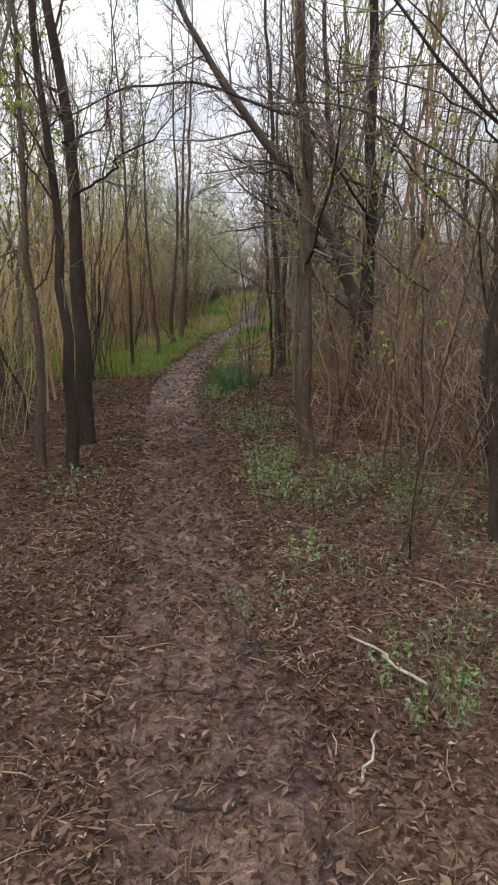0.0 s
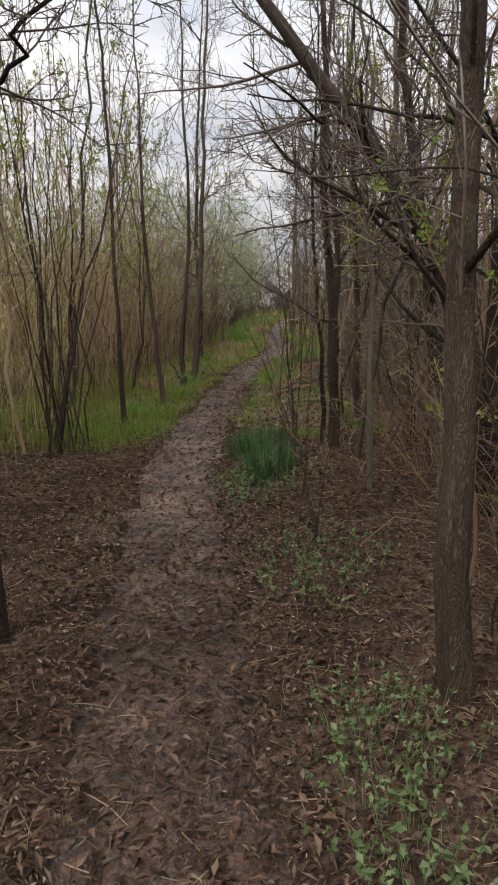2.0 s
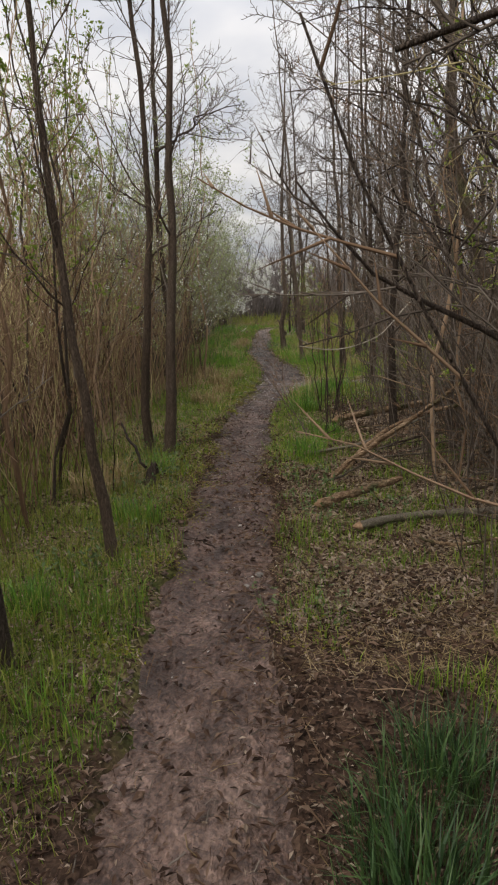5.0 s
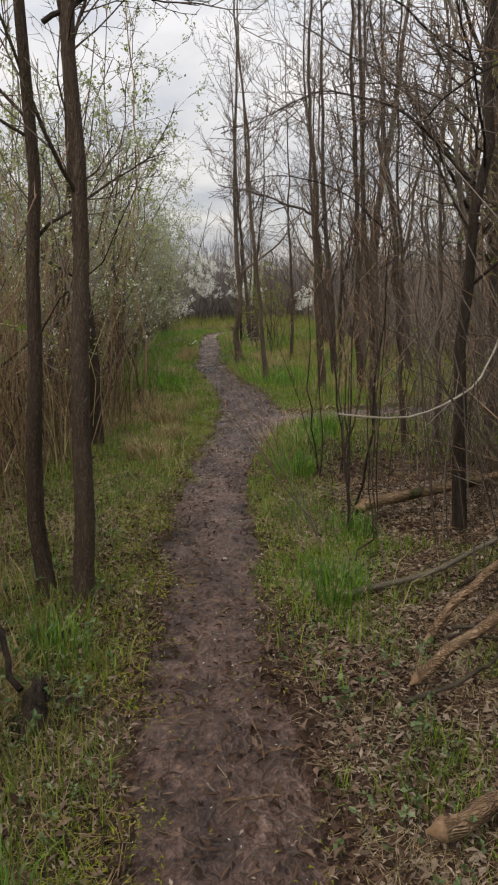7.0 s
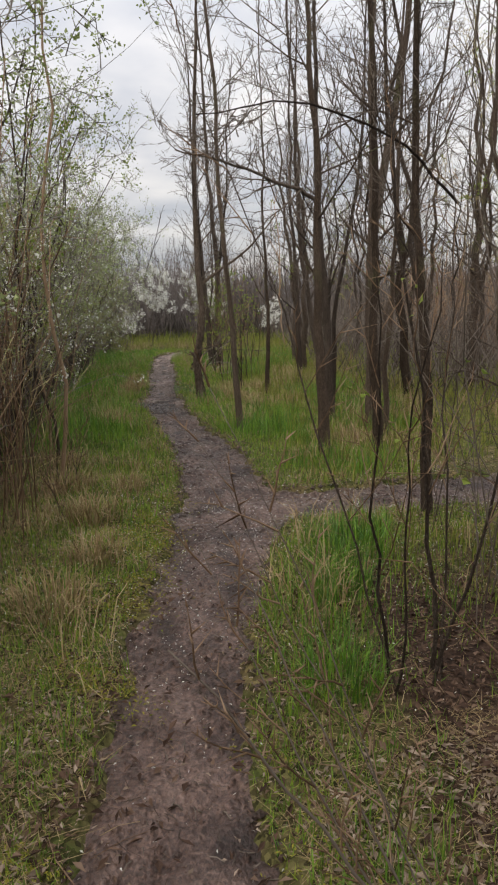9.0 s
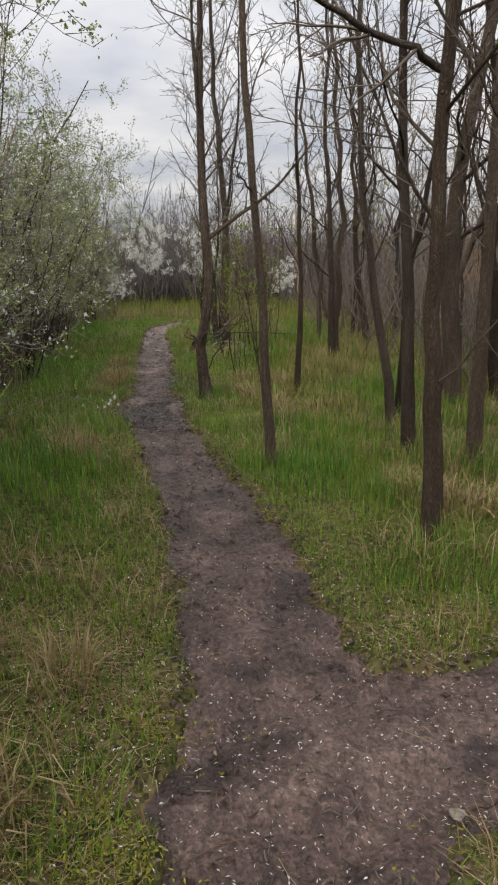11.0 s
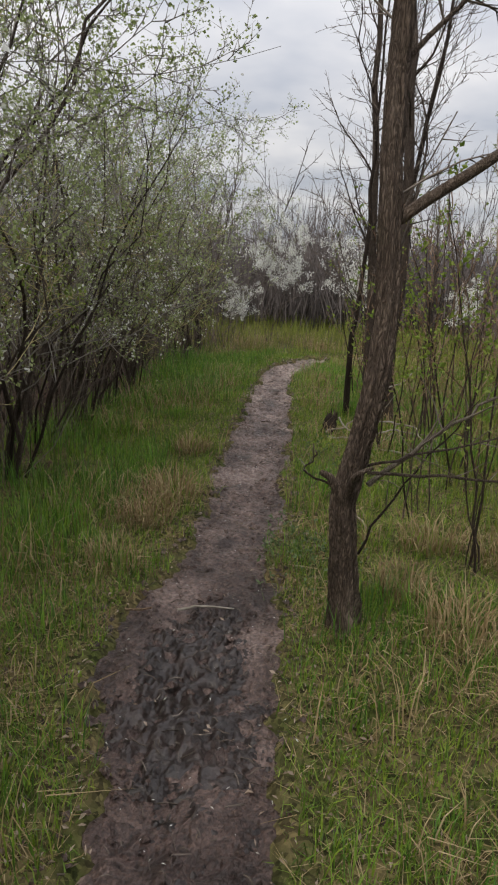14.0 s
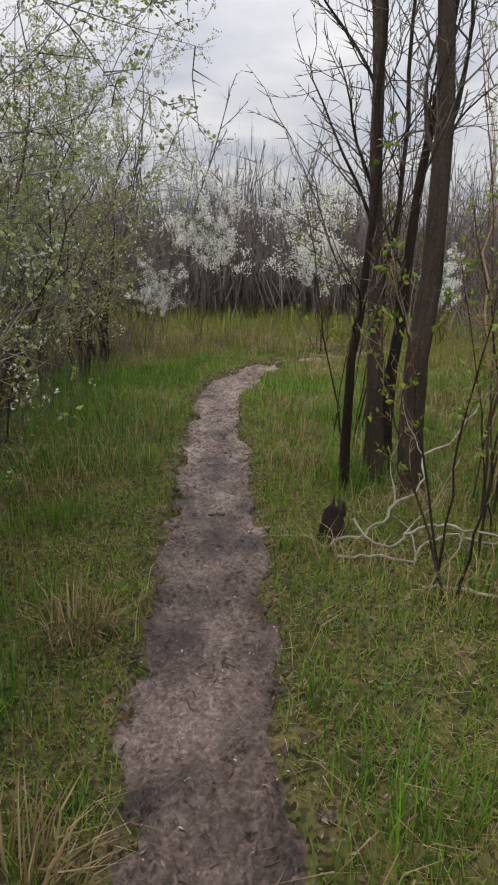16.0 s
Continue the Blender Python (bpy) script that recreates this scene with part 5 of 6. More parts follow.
# sticks on the litter and the path
for i, (x, y, a, L, r, mt) in enumerate((
    (1.55, 3.1, 175, 0.28, 0.006, BARK), (1.45, 3.35, 10, 0.22, 0.005, LOG), (2.35, 3.3, 120, 0.42, 0.007, PALE_BRANCH), (2.2, 2.7, 70, 0.3, 0.006, PALE_BRANCH), (1.75, 2.55, 15, 0.2, 0.005, BARK_DARK),
    (1.0, 3.9, 172, 0.3, 0.006, BARK_DARK), (0.8, 4.6, 160, 0.25, 0.007, BARK), (1.95, 3.6, 60, 0.25, 0.006, LOG), (1.5, 5.8, 20, 0.22, 0.006, BARK), (0.78, 8.35, 105, 0.34, 0.008, LOG), (0.85, 6.3, 165, 0.32, 0.008, BARK_DARK),
    (1.25, 6.15, 175, 0.2, 0.007, BARK), (0.3, 12.9, 10, 0.2, 0.005, LOG), (0.05, 12.1, 160, 0.22, 0.005, BARK_DARK), (0.45, 13.15, 20, 0.25, 0.004, LOG), (-0.35, 22.0, 70, 0.25, 0.005, PALE_BRANCH), (0.2, 20.0, 75, 0.16, 0.006, BARK),
    (-0.42, 24.3, 12, 0.2, 0.007, LOG), (-0.15, 24.35, 20, 0.22, 0.006, PALE_BRANCH), (-0.18, 28.0, 178, 0.14, 0.006, BARK), (0.55, 25.5, 130, 0.35, 0.006, PALE_BRANCH), (1.3, 9.7, 30, 0.3, 0.006, BARK), (1.5, 6.9, 165, 0.35, 0.008, LOG))):
    c, s = math.cos(radians(a)) * L / 2, math.sin(radians(a)) * L / 2
    z = float(ground_z(x, y)) - (0.02 if float(off_track(np.array([x]), np.array([y]))[0]) < 0 else -0.012)
    fallen("stick", [(x - c, y - s, z), (x + 0.03 * s, y - 0.1 * c, z + 0.012), (x + c, y + s, z + 0.004)], r, "weathered stick lying on the ground", "stick", mat=mt, end=None, n=8, sides=6, wob=0.05, seed=80 + i)


def pebble(x, y, s, label, seed):
    rng = np.random.default_rng(seed)
    bm = bmesh.new()
    bmesh.ops.create_icosphere(bm, subdivisions=2, radius=s)
    for v in bm.verts:
        v.co = Vector((v.co.x * 1.2, v.co.y, v.co.z * 0.55)) * (1 + 0.12 * rng.normal())
    me = bpy.data.meshes.new("stone")
    bm.to_mesh(me)
    bm.free()
    me.materials.append(STONE)
    ob = new("stone", me)
    ob.matrix_basis = pose(x, y, float(ground_z(x, y)) - 0.03, 0, 0, rng.uniform(0, 360))
    tagged(ob, label, "stone", "stones on the path")


for i, (x, y, s) in enumerate(((0.42, 11.75, 0.02), (0.36, 11.6, 0.016), (0.27, 12.45, 0.012), (-0.02, 21.5, 0.018), (0.9, 18.5, 0.022), (0.2, 14.9, 0.012))):
    pebble(x, y, s, "small grey stone bedded in the path", i)


# ---------------------------------------------------------------- mud
def mud_patch():
    rng = np.random.default_rng(90)
    xs, ys = np.arange(-0.5, 0.26, 0.009), np.arange(22.8, 24.5, 0.009)
    X, Y = np.meshgrid(xs, ys)
    cx = track_x(Y) + 0.03
    e = ((X - cx) / 0.29) ** 2 + ((Y - 23.65) / 0.78) ** 2 + 0.2 * np.sin(13 * X + 5 * Y) * np.sin(9 * Y) + 0.12 * np.sin(41 * X) * np.sin(37 * Y + 5 * X)
    z = ground_z(X, Y) - 0.031 + 0.005 * np.sin(60 * X + 9 * np.sin(30 * Y)) * np.sin(70 * Y) + 0.003 * np.sin(110 * X + 3) * np.sin(95 * Y + 7 * np.sin(20 * X))
    dent = np.zeros_like(z)
    for _ in range(190):
        px, py, w, l = rng.normal(-0.1, 0.14), rng.uniform(22.9, 24.4), rng.uniform(0.014, 0.03), rng.uniform(0.02, 0.06)
        d = ((X - px) / w) ** 2 + ((Y - py) / l) ** 2
        dent = np.minimum(dent, -rng.uniform(0.018, 0.045) * np.exp(-d)) + 0.003 * np.exp(-((np.sqrt(d) - 1.6) ** 2) * 4)
    z = z + dent
    # a bicycle tyre's knobbly print
    tx = -0.2 + 0.015 * np.sin(Y * 3)
    z = z - 0.010 * (np.abs(X - tx) < 0.022) * (1 - 0.6 * (np.sin(Y * 2 * np.pi / 0.022 + np.sign(X - tx) * 1.2) > 0.2))
    z = z - 0.05 * np.clip((e - 0.45 + 0.25 * rng.normal(size=e.shape)) / 1.1, 0, 1.5)
    n, m = len(ys), len(xs)
    i = (np.arange(n - 1)[:, None] * m + np.arange(m - 1)[None]).ravel()
    ob = part("mud_patch", Geo().add(np.stack([X, Y, z], -1), np.stack([i, i + 1, i + m + 1, i + m], -1)), MUD)
    tagged(ob, "churned wet mud with footprints and a tyre print", "mud", kind="structure")


mud_patch()


# ---------------------------------------------------------------- ground cover
def field(rng, n, xr, yr, weight):
    """Random places in a stretch of the plan, kept by a weight between 0 and 1."""
    x, y = rng.uniform(*xr, n), rng.uniform(*yr, n)
    k = rng.random(n) < weight(x, y)
    return x[k], y[k]


def clumpy(x, y, s=1.0):
    return 0.5 + 0.5 * np.sin(2.3 * s * x + 1.7 * np.sin(1.9 * s * y)) * np.sin(2.9 * s * y + 1.3 * np.sin(2.1 * s * x))


def grass(name, label, mat, seed, n, xr, yr, weight, h, w=(0.003, 0.006), lean=(0.1, 0.6), sink=0.0):
    rng = np.random.default_rng(seed)
    x, y = field(rng, n, xr, yr, weight)
    N = len(x)
    tall = rng.uniform(*h, N) * (0.5 + 0.9 * clumpy(x, y, 1.6))
    g = Geo().blades(np.stack([x, y, ground_z(x, y) - 0.01 - sink], -1), tall, rng.uniform(*w, N), rng.uniform(*lean, N), rng.uniform(0, 2 * np.pi, N))
    tagged(part(name, g, mat, smooth=False), label, "grass", kind="stuff")


def rel_a(x, y):
    return x - track_x(np.minimum(y, 33.0))


def verge(x, y, soft=0.12):
    return np.clip(off_track(x, y) / soft, 0, 1)


grass("verge_grass", "short green verge grass beside the footpath", GRASS, 300, 200000, (-1.9, 2.4), (9.3, 34), lambda x, y: turf(x, y) * verge(x, y) * (0.2 + 0.8 * clumpy(x, y, 1.5)) * np.where(rel_a(x, y) < 0, np.clip((1.5 + rel_a(x, y)) / 0.6, 0, 1), np.clip((2.0 - rel_a(x, y)) / 0.8, 0.15, 1)), (0.035, 0.12), (0.003, 0.006), (0.2, 0.85))
grass("tall_grass", "tall fresh green grass in clumps", GRASS_LUSH, 301, 140000, (-2.0, 3.0), (10, 33), lambda x, y: turf(x, y) * verge(x, y, 0.35) * np.where(rel_a(x, y) > 0, np.where(y < 16.5, 0.35, 1.0), np.where((y > 20) | (y < 12.5), 1.0, 0.1)) * ((clumpy(x + 5, y, 0.9) > 0.58) | ((rel_a(x, y) < -0.6) & (y > 20.5) & (clumpy(x, y + 4, 1.2) > 0.4))) * 0.9, (0.08, 0.24))
# extra pale blades put the stronger light on this verge into colour
grass("sapling_verge", "fresh green grass at the feet of saplings, coloured paler as if lit", GRASS_PALE, 312, 26000, (-2.2, 0.4), (9.4, 14.5), lambda x, y: (rel_a(x, y) < 0) * verge(x, y, 0.3) * np.clip((y - 9.2) / 0.8, 0, 1) * (0.3 + 0.7 * clumpy(x, y, 1.8)), (0.06, 0.17), (0.003, 0.006), (0.1, 0.7))
grass("grove_grass", "rough yellow-green grass under the grove", GRASS_PALE, 302, 48000, (1.2, 9), (17, 36), lambda x, y: turf(x, y) * verge(x, y, 0.4) * np.clip(1.2 - (x - 2) / 7, 0.2, 1), (0.1, 0.26), (0.004, 0.009))
grass("dry_grass", "straw-coloured dead grass lying in tufts", STRAW, 303, 120000, (-2.0, 4.0), (14, 35), lambda x, y: turf(x, y) * verge(x, y, 0.3) * (clumpy(x, y + 3, 1.3) > 0.6) * 0.6, (0.12, 0.32), (0.003, 0.006), (0.6, 0.98))
grass("far_grass", "pale tall grass beyond the bend", GRASS_PALE, 304, 30000, (-6, 8), (31, 42), lambda x, y: np.clip(off_track(x, y) / 0.2, 0, 1) * np.clip((y - 31) / 5, 0, 1) * (0.35 + 0.65 * clumpy(x, y, 0.7)), (0.12, 0.4), (0.006, 0.012))
grass("left_floor_grass", "sparse grass between sapling stems", GRASS, 305, 30000, (-5, -1), (9.5, 33), lambda x, y: 0.6 * clumpy(x, y, 0.8), (0.1, 0.25), (0.004, 0.008))

grass("bank_grass", "thin green grass growing through dead leaves", GRASS, 309, 16000, (0.5, 2.1), (10.4, 14.8), lambda x, y: verge(x, y) * (clumpy(x + 2, y, 2.2) > 0.5) * 0.9, (0.04, 0.13), (0.003, 0.006), (0.2, 0.8))


def fibres(name, label, mat, seed, n, xr, yr, weight, size, w, rise, category="grass"):
    """Countless short blades or lying fibres."""
    rng = np.random.default_rng(seed)
    x, y = field(rng, n, xr, yr, weight)
    N = len(x)
    a, L = rng.uniform(0, 2 * np.pi, N), rng.uniform(*size, N)
    up = rng.uniform(*rise, N)
    D = np.stack([np.cos(a) * (1 - up), np.sin(a) * (1 - up), up], -1)
    C = np.stack([x, y, top_z(x, y) + rng.uniform(0.0, 0.014, N)], -1)
    tagged(part(name, Geo().slivers(C, unit(D) * L[:, None], rng.uniform(*w, N)), mat, smooth=False), label, category, kind="stuff")


def turf_weight(x, y):
    return turf(x, y) * np.clip(off_track(x, y) / 0.08, 0, 1) * np.exp(-np.maximum(off_track(x, y) - 0.9, 0) / 0.5)


fibres("short_turf", "short trampled turf and moss beside the path", GRASS, 306, 280000, (-1.7, 2.2), (9.8, 33), turf_weight, (0.02, 0.06), (0.003, 0.006), (0.35, 0.95))
fibres("lying_straw", "flattened dead grass lying on the turf", STRAW, 307, 150000, (-1.7, 2.4), (11, 33), lambda x, y: turf_weight(x, y) * (0.35 + 0.65 * (clumpy(x, y + 2, 1.4) > 0.58)), (0.04, 0.14), (0.0015, 0.0035), (0.02, 0.35))
fibres("bank_straw", "pale dead grass and needles under the brush pile", STRAW, 311, 30000, (0.45, 2.4), (10.6, 16.2), lambda x, y: np.clip(off_track(x, y) / 0.1, 0, 1) * (0.3 + 0.7 * clumpy(x, y, 2.4)), (0.04, 0.13), (0.0016, 0.0036), (0.02, 0.3))
fibres("verge_straw", "pale dead grass lying over the mossy verge", STRAW, 313, 26000, (-1.5, 0.1), (11.2, 20), lambda x, y: (rel_a(x, y) < 0) * np.clip(off_track(x, y) / 0.1, 0, 1) * (0.25 + 0.75 * clumpy(x + 1, y, 2.2)), (0.04, 0.14), (0.0016, 0.0036), (0.02, 0.3))
fibres("litter_fibres", "fine dead needles and fibres in the leaf litter", LITTER, 308, 130000, (-1.2, 3.6), (1.2, 17), lambda x, y: np.clip(1.1 - turf(x, y), 0, 1) * np.where(off_track(x, y) < 0, 0.6, 1) * np.exp(-np.maximum(off_track(x, y), 0) / 1.0), (0.025, 0.09), (0.0015, 0.003), (0.0, 0.25), "leaf litter")


def grass_tuft(seed, label, n, h, spread, mat, name="grass_tuft", group="grass tufts"):
    rng = np.random.default_rng(seed)
    r, a = spread * np.sqrt(rng.random(n)), rng.uniform(0, 2 * np.pi, n)
    g = Geo().blades(np.stack([r * np.cos(a), r * np.sin(a), np.full(n, -0.02)], -1), rng.uniform(0.5, 1, n) * h, rng.uniform(0.003, 0.007, n), rng.uniform(0.35, 0.98, n) if mat is STRAW else rng.uniform(0.05, 0.8, n), a + rng.normal(size=n) * 0.9)
    ob = new(name, g.mesh(name, mat, False))
    return tagged(ob, label, "grass tuft", group)


def place(models, spots, rng, scale=(0.8, 1.2)):
    for i, (x, y) in enumerate(spots):
        src = models[i % len(models)]
        ob = src if i < len(models) else copy_thing(src, Matrix())
        ob.matrix_basis = pose(x, y, float(ground_z(x, y)), 0, 0, rng.uniform(0, 360)) @ Matrix.Scale(rng.uniform(*scale), 4)


rng = np.random.default_rng(12)
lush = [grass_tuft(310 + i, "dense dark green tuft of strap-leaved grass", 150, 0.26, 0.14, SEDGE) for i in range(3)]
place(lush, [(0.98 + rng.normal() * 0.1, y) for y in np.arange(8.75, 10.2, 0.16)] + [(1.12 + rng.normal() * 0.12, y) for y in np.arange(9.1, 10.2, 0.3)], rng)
lush_green = [grass_tuft(315 + i, "lush bright green tuft of grass", 170, 0.24, 0.15, GRASS_LUSH) for i in range(3)]
place(lush_green, [(0.72, 14.2), (0.95, 15.0), (0.75, 16.4), (0.95, 17.2), (1.0, 17.9), (1.15, 17.7), (0.95, 17.5), (1.25, 18.0), (-0.62, 11.2),  (-0.36, 12.4), (-0.5, 13.7)], rng)
tan = [grass_tuft(320 + i, "bleached dead grass tussock", 190, 0.26, 0.15, STRAW) for i in range(3)]
place(tan, [(-0.35, 17.9), (-0.5, 17.3), (-0.25, 19.2), (-0.45, 18.6), (1.7, 21.0), (1.85, 20.8), (1.6, 21.3), (0.75, 24.6), (0.95, 24.2), (1.15, 23.7), (-0.6, 22.1), (-0.75, 22.6), (-0.62, 25.2), (-0.55, 25.6), (-0.8, 13.0), (-0.62, 13.25), (-0.7, 13.45), (0.95, 25.2), (1.3, 25.0), (-0.65, 26.8), (-0.62, 24.6), (-0.85, 20.2), (-0.7, 19.4)], rng)


def herb(seed, label, n, size, spread, mat=LEAF_DARK):
    """Low broad-leaved plant: short stalks, each with a few folded leaves."""
    rng = np.random.default_rng(seed)
    ob = thing("herb", pose(0, -300 - seed, 0), label, "plant", "woodland herbs")
    r, a = spread * np.sqrt(rng.random(n)), rng.uniform(0, 2 * np.pi, n)
    A = np.stack([r * np.cos(a), r * np.sin(a), np.zeros(n)], -1)
    h = rng.uniform(0.03, 0.14, n)
    B = A + np.stack([np.cos(a) * h * 0.4, np.sin(a) * h * 0.4, h], -1)
    tagged(part("foot", Geo().spikes(A - UP * 0.02, B, np.full(n, 0.0018)), LEAF_DARK, ob), kind="stuff")
    C = np.repeat(B, 4, axis=0)
    D = rng.normal(size=C.shape) + np.array([0, 0, 0.15])
    s = size * rng.uniform(0.5, 1.2, len(C))
    part("leaves", Geo().leaves(C, D, rng.normal(size=C.shape) * [1, 1, 0.3], s, s * 0.6), mat, ob, smooth=False)
    return ob


herbs = [herb(330, "low dark green woodland herb in leaf litter", 30, 0.025, 0.2), herb(331, "low green broad-leaved plant in leaf litter", 22, 0.028, 0.15), herb(332, "small green seedling patch in leaf litter", 26, 0.02, 0.2)]
spots = [(2.35, 5.6), (2.6, 5.5), (2.85, 5.7), (2.75, 5.1), (2.45, 5.9), (2.5, 3.15), (2.6, 3.3), (2.45, 2.95), (1.72, 6.05), (1.75, 5.9), (1.7, 5.75), (1.82, 5.9), (1.66, 5.95), (1.95, 5.15), (2.0, 5.4), (2.6, 5.9), (1.78, 5.4), (1.45, 7.35), (1.6, 7.0), (1.75, 7.4), (1.5, 7.6), (1.05, 8.55), (0.92, 8.6), (1.2, 8.5), (1.68, 5.5), (1.75, 5.25), (1.85, 5.0), (1.62, 5.7), (2.3, 5.4), (2.5, 5.2), (2.2, 4.9), (2.75, 5.3), (2.6, 4.7), (2.95, 4.9), (2.0, 4.2), (2.3, 4.0), (2.55, 3.4), (2.4, 3.1), (2.7, 3.0), (1.85, 3.75), (2.1, 5.1), (1.9, 5.6), (0.45, 5.2), (1.4, 7.0), (1.3, 7.4), (1.55, 7.2), (0.95, 8.3), (1.1, 8.2), (1.3, 8.9), (-0.5, 12.6), (-0.6, 13.2), (-0.45, 13.6), (0.7, 13.2), (0.8, 12.9), (0.55, 13.6), (-0.5, 15.0), (0.3, 24.6), (0.35, 25.0), (0.25, 24.9), (0.4, 26.4), (0.45, 26.8), (2.9, 4.2), (3.1, 5.6), (2.8, 6.1), (1.2, 12.6), (0.75, 11.6), (0.7, 12.6), (0.9, 13.6), (0.65, 11.2), (-0.35, 12.0), (-0.5, 11.6), (-0.3, 12.9), (-0.55, 14.2), (-0.4, 13.3)]
place(herbs, spots, rng)


def leaf_litter(name, label, mat, seed, n, xr, yr, weight, size):
    rng = np.random.default_rng(seed)
    x, y = field(rng, n, xr, yr, weight)
    N = len(x)
    a = rng.uniform(0, 2 * np.pi, N)
    D = np.stack([np.cos(a), np.sin(a), rng.normal(size=N) * 0.35], -1)
    S = np.stack([-np.sin(a), np.cos(a), rng.normal(size=N) * 0.4], -1)
    s = rng.uniform(*size, N)
    C = np.stack([x, y, top_z(x, y) + rng.uniform(0.002, 0.022, N)], -1)
    g = Geo().leaves(C, D, S, s, s * rng.uniform(0.14, 0.5, N), rng.uniform(0.1, 0.7, (N, 1)))
    tagged(part(name, g, mat, smooth=False), label, "leaf litter", kind="stuff")


def shade_floor(x, y):
    return np.clip(1.15 - turf(x, y) * 0.95, 0, 1) * np.where(off_track(x, y) < 0, np.where(y < 7.6, 0.8, 0.3), 1.0)


leaf_litter("leaf_litter", "brown dead leaves strewn on the wood floor", LITTER, 340, 230000, (-1.6, 4.2), (1.2, 17.5), lambda x, y: shade_floor(x, y) * np.exp(-np.maximum(off_track(x, y), 0) / 1.2), (0.016, 0.056))
leaf_litter("outer_leaf_litter", "brown dead leaves deeper in the wood", LITTER, 341, 32000, (-7, 8), (-3, 20), lambda x, y: shade_floor(x, y) * (np.abs(rel_a(x, y) - 0.5) > 2), (0.03, 0.08))
leaf_litter("pale_leaf_litter", "pale dry leaves along the path edges", LITTER_PALE, 342, 150000, (-1.4, 3), (0.3, 28), lambda x, y: np.exp(-np.abs(off_track(x, y) - 0.12) / 0.35) * np.where(y < 7, 0.35, np.where(y < 20, 0.9, 0.5)) * np.where(off_track(x, y) < -0.02, 0.15, 1), (0.01, 0.03))
leaf_litter("brush_litter", "pale dead leaves lying under the brush pile", LITTER_PALE, 345, 42000, (0.55, 2.6), (11, 16), lambda x, y: np.clip(off_track(x, y) / 0.15, 0, 1) * (0.4 + 0.6 * clumpy(x, y, 2)), (0.015, 0.045))
leaf_litter("fallen_petals", "white blossom petals scattered on damp earth", PETAL, 343, 60000, (-0.9, 2.4), (10.5, 28), lambda x, y: np.exp(-((y - 18.2) / 1.4) ** 2) * 0.6 + 0.05 * (off_track(x, y) < 0.05), (0.008, 0.015))
leaf_litter("moss_patch", "yellow-green moss along the path edge", MOSS, 344, 120000, (-0.85, 0.9), (10.8, 19), lambda x, y: np.exp(-((off_track(x, y) - 0.12) / 0.16) ** 2) * (clumpy(x, y, 1.4) > 0.5) * np.where(rel_a(x, y) < 0, 1.0, 0.25), (0.01, 0.022))


def straws(name, label, mat, seed, n, xr, yr, weight, size, r):
    """Dead stalks and twigs lying about."""
    rng = np.random.default_rng(seed)
    x, y = field(rng, n, xr, yr, weight)
    N = len(x)
    a, L = rng.uniform(0, 2 * np.pi, N), rng.uniform(*size, N)
    z = top_z(x, y) + rng.uniform(0.003, 0.014, N)
    bend = rng.normal(size=N) * 0.25
    P = np.stack([np.stack([x + L * (u - 0.5) * np.cos(a) - bend * L * u * (1 - u) * np.sin(a), y + L * (u - 0.5) * np.sin(a) + bend * L * u * (1 - u) * np.cos(a), z + rng.normal(size=N) * 0.004 + 0.01 * u * (1 - u)], -1) for u in (0, 0.5, 1)], 1)
    g = Geo().tubes(P, rng.uniform(*r, N)[:, None] * np.ones(3), 3)
    tagged(part(name, g, mat), label, "litter", kind="stuff")


leaf_litter("verge_litter", "pale dry leaves on the mossy verge", LITTER_PALE, 346, 16000, (-1.5, 0.1), (10.5, 16.5), lambda x, y: (rel_a(x, y) < 0) * np.clip(off_track(x, y) / 0.12, 0, 1) * (0.3 + 0.7 * clumpy(x, y + 1, 2)), (0.015, 0.045))


straws("dead_stalks", "pale dead stalks lying in the litter", STRAW, 350, 6000, (-1.3, 4.0), (0.3, 20), lambda x, y: shade_floor(x, y) * 0.8, (0.04, 0.14), (0.0008, 0.0018))
straws("litter_twigs", "small dark twigs lying in the litter", TWIG_BROWN, 351, 6000, (-1.5, 4.0), (0.3, 20), shade_floor, (0.05, 0.22), (0.001, 0.003))
straws("path_crumbs", "bark and twig fragments trodden into the path", TWIG, 352, 16000, (-0.8, 2.4), (0.5, 33), lambda x, y: (off_track(x, y) < 0.03) * 0.95, (0.015, 0.06), (0.0012, 0.003))


def clods(name, label, seed, n, xr, yr, weight, size):
    """Crumbs of earth kicked up along the path."""
    rng = np.random.default_rng(seed)
    x, y = field(rng, n, xr, yr, weight)
    N = len(x)
    s = rng.uniform(*size, N)[:, None, None]
    octa = np.array([[1, 0, 0], [0, 1, 0], [-1, 0, 0], [0, -1, 0], [0, 0, 0.8], [0, 0, -0.8]], float)
    v = np.stack([x, y, top_z(x, y)], -1)[:, None] + octa[None] * s * rng.uniform(0.6, 1.4, (N, 6, 1))
    f = np.array([[0, 1, 4], [1, 2, 4], [2, 3, 4], [3, 0, 4], [1, 0, 5], [2, 1, 5], [3, 2, 5], [0, 3, 5]])
    g = Geo().add(v, None, (f[None] + (np.arange(N) * 6)[:, None, None]).reshape(-1, 3))
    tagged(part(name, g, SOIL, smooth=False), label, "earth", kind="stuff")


clods("earth_clods", "loose clods of damp brown earth", 360, 50000, (-1, 2.4), (0.5, 33), lambda x, y: np.exp(-np.abs(off_track(x, y) + 0.02) / 0.08) + 0.16 * (off_track(x, y) < 0), (0.004, 0.02))


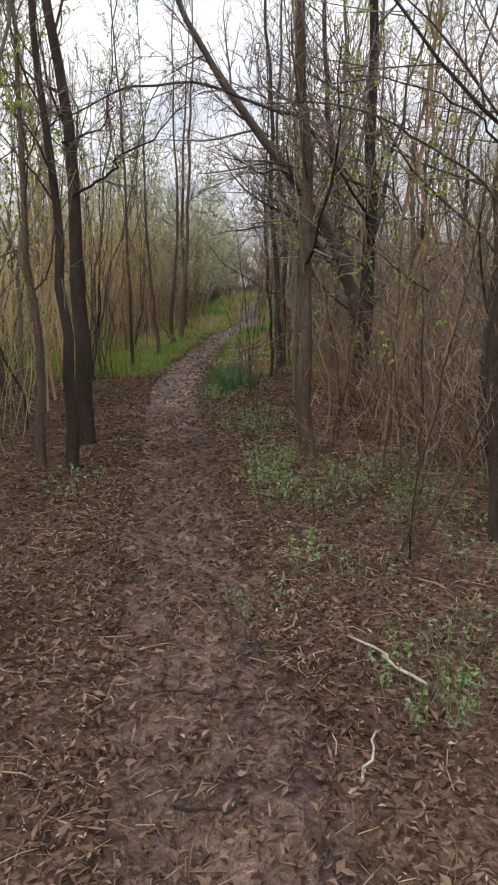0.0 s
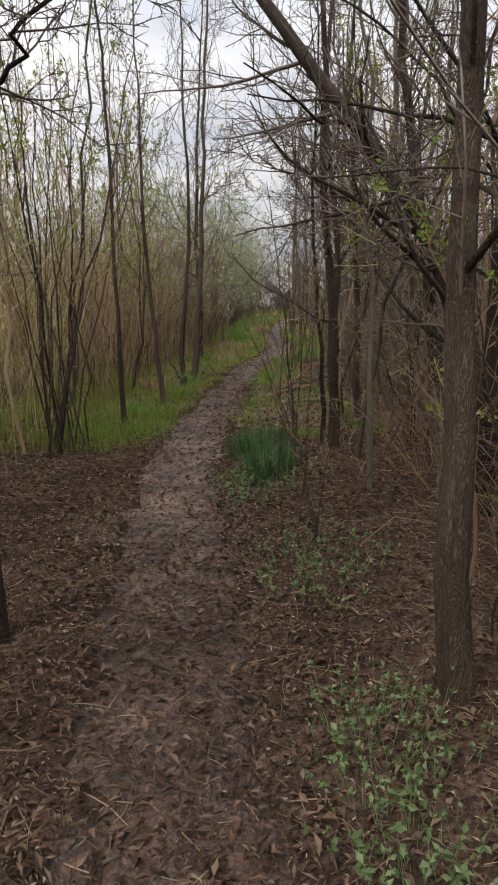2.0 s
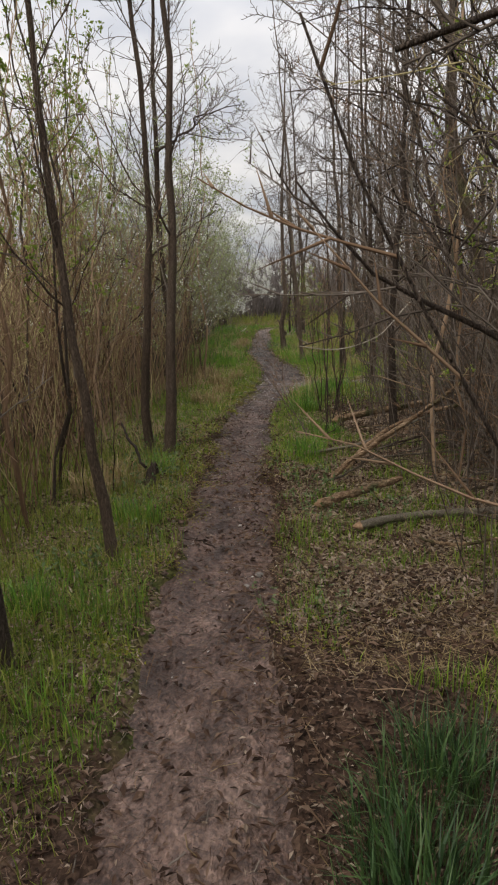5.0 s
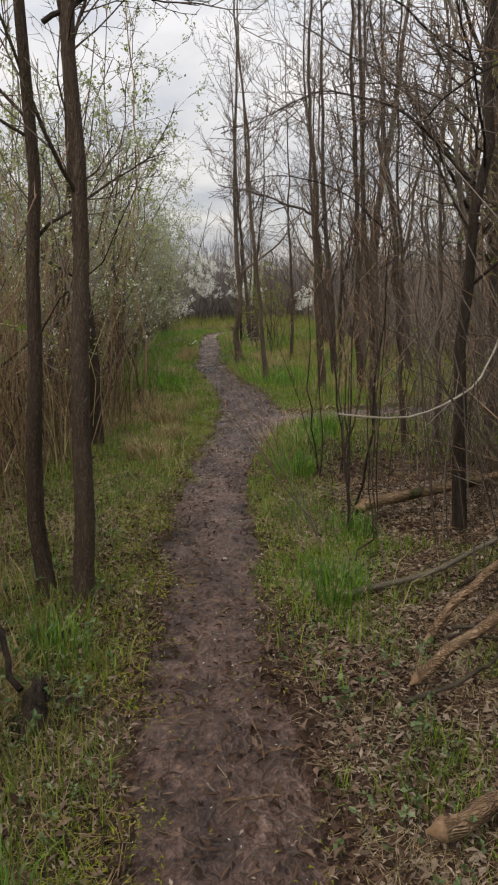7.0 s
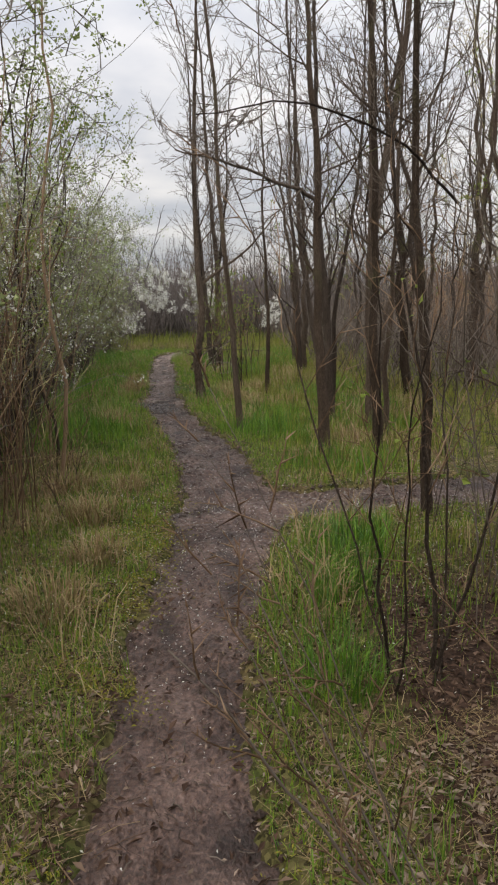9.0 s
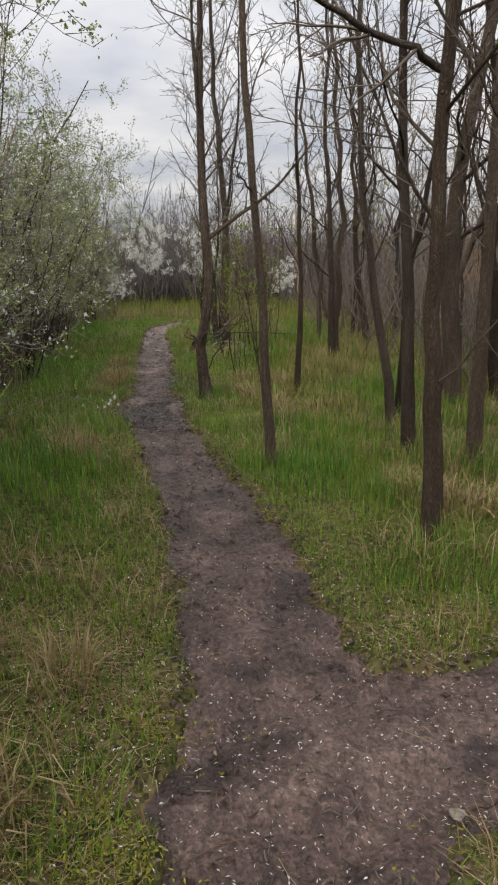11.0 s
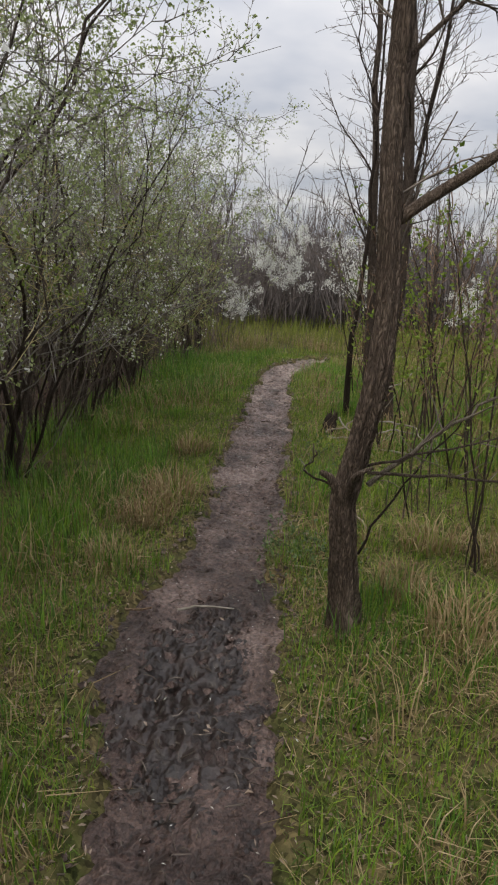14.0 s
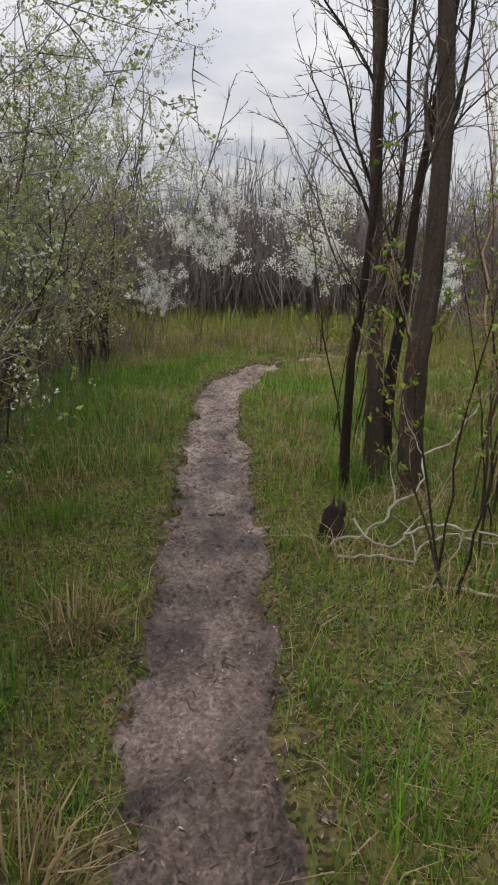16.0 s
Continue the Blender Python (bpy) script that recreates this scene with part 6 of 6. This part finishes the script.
# clumps of thin stems at the path edge and leaning whips on the other bank
def stem_clump(x, y, n, h, spread, label, seed, lean=(0, 0), mat=BARK_DARK, leaf=0.0):
    thick = min(1.0, h / 3.5)
    rng = np.random.default_rng(seed)
    ob = thing("sapling_clump", pose(x, y, float(ground_z(x, y))), label, "sapling clump", "sapling clumps")
    P = np.empty((n, 12, 3))
    for i in range(n):
        b = np.array([rng.normal() * spread, rng.normal() * spread, -0.05])
        top = b + np.array([lean[0] + rng.normal() * 0.12 * h, lean[1] + rng.normal() * 0.12 * h, h * rng.uniform(0.6, 1)])
        P[i] = stem(rng, [b, (b * 0.6 + top * 0.4) + np.array([0.1 * lean[0], 0, 0.05 * h]), top], 12, 0.022 * h)
    R = rng.uniform(0.006, 0.014, (n, 1)) * thick * np.linspace(1, 0.3, 12)
    for i in range(n):
        part("stem", Geo().tubes(P[i:i + 1], R[i:i + 1], 6), mat, ob)
    T, TR = grow(rng, P, R, 8, (0.3, 1), (20, 50), h * 0.18, 5, 0.08, 0.12, 0.5)
    g = Geo().tubes(T, TR, 3)
    F, FR = grow(rng, T, TR, 4, (0.2, 1), (25, 60), lengths(T) * 0.4, 3, 0.05, 0.1, 0.7)
    g.spikes(F[:, 0], F[:, 2], FR[:, 0])
    part("crown", g, TWIG_BROWN, ob)
    if leaf:
        C = np.repeat(F[rng.random(len(F)) < leaf][:, 2], 4, axis=0)
        C = C + rng.normal(size=C.shape) * 0.02
        s = rng.uniform(0.018, 0.042, len(C))
        part("leaves", Geo().leaves(C, rng.normal(size=C.shape) + [0, 0, 0.3], rng.normal(size=C.shape), s, s * 0.65), LEAF, ob, smooth=False)


stem_clump(-0.68, 9.56, 13, 4.0, 0.11, "dense clump of dark upright stems with first leaves", 400, leaf=0.12)
stem_clump(-0.9, 9.9, 8, 4.0, 0.12, "clump of dark upright stems with yellow-green leaves", 401, leaf=0.2)
stem_clump(1.52, 7.6, 6, 1.5, 0.07, "low clump of thin bare shoots", 402)
stem_clump(1.3, 9.0, 5, 2.2, 0.1, "thin bare shoots leaning over grass", 403, lean=(-0.15, 0))
stem_clump(1.25, 9.6, 4, 2.6, 0.08, "thin bare shoots at the thicket edge", 404)
stem_clump(0.78, 15.0, 5, 1.5, 0.05, "thin dark whips leaning toward the path", 405, lean=(-0.42, 0.25), mat=TWIG)
stem_clump(0.98, 15.1, 7, 2.3, 0.08, "bare upright shoots beside a log", 406)
stem_clump(1.05, 16.4, 6, 2.6, 0.1, "bare shoots with a few leaves at the verge", 407, leaf=0.04)
stem_clump(2.1, 4.9, 3, 1.4, 0.05, "thin shoots bent over woodland herbs", 408, lean=(0.25, 0.1))
stem_clump(2.55, 4.3, 4, 2.2, 0.06, "arching thin shoots in leaf litter", 409, lean=(0.3, 0.2), mat=BARK)
stem_clump(-0.75, 13.0, 4, 1.2, 0.06, "short dark shoots by the verge", 410, mat=BARK_DARK)
stem_clump(-0.62, 18.6, 4, 0.7, 0.06, "short dark shoots in verge grass", 411)
stem_clump(-0.75, 19.6, 5, 1.0, 0.08, "short bare shoots in verge grass", 412)
stem_clump(0.28, 28.3, 4, 0.75, 0.06, "upright green shoots at the path edge", 413, mat=TWIG_OLIVE)
stem_clump(1.35, 26.3, 5, 2.2, 0.1, "leafing shoots with bright yellow-green leaves", 414, leaf=0.5)
stem_clump(0.85, 27.0, 4, 1.9, 0.08, "leafing shoots with bright young leaves", 415, leaf=0.5, lean=(-0.1, 0))
stem_clump(0.95, 29.6, 6, 2.4, 0.12, "leafing stems beside a tree clump", 416, leaf=0.45)
stem_clump(1.4, 28.2, 8, 2.6, 0.2, "brown brushwood stems behind a tree clump", 417, mat=BARK)
stem_clump(1.0, 25.75, 5, 2.0, 0.1, "leafing shoots with bright yellow-green leaves", 418, leaf=0.5, lean=(-0.15, 0))
stem_clump(0.72, 29.3, 4, 2.1, 0.08, "leafing shoots with yellow-green leaves", 419, leaf=0.45)
stem_clump(1.15, 24.9, 4, 2.2, 0.08, "leafing shoots behind a furrowed tree", 420, leaf=0.45)
stem_clump(1.2, 27.3, 5, 2.1, 0.1, "leafing shoots over bleached boughs", 423, leaf=0.45)
stem_clump(2.6, 5.6, 6, 2.0, 0.12, "arching brown shoots with fresh leaves", 424, lean=(0.2, -0.1), mat=BARK, leaf=0.12)
stem_clump(2.35, 6.6, 6, 2.3, 0.12, "arching brown shoots with fresh leaves", 425, lean=(0.3, -0.2), mat=BARK, leaf=0.1)
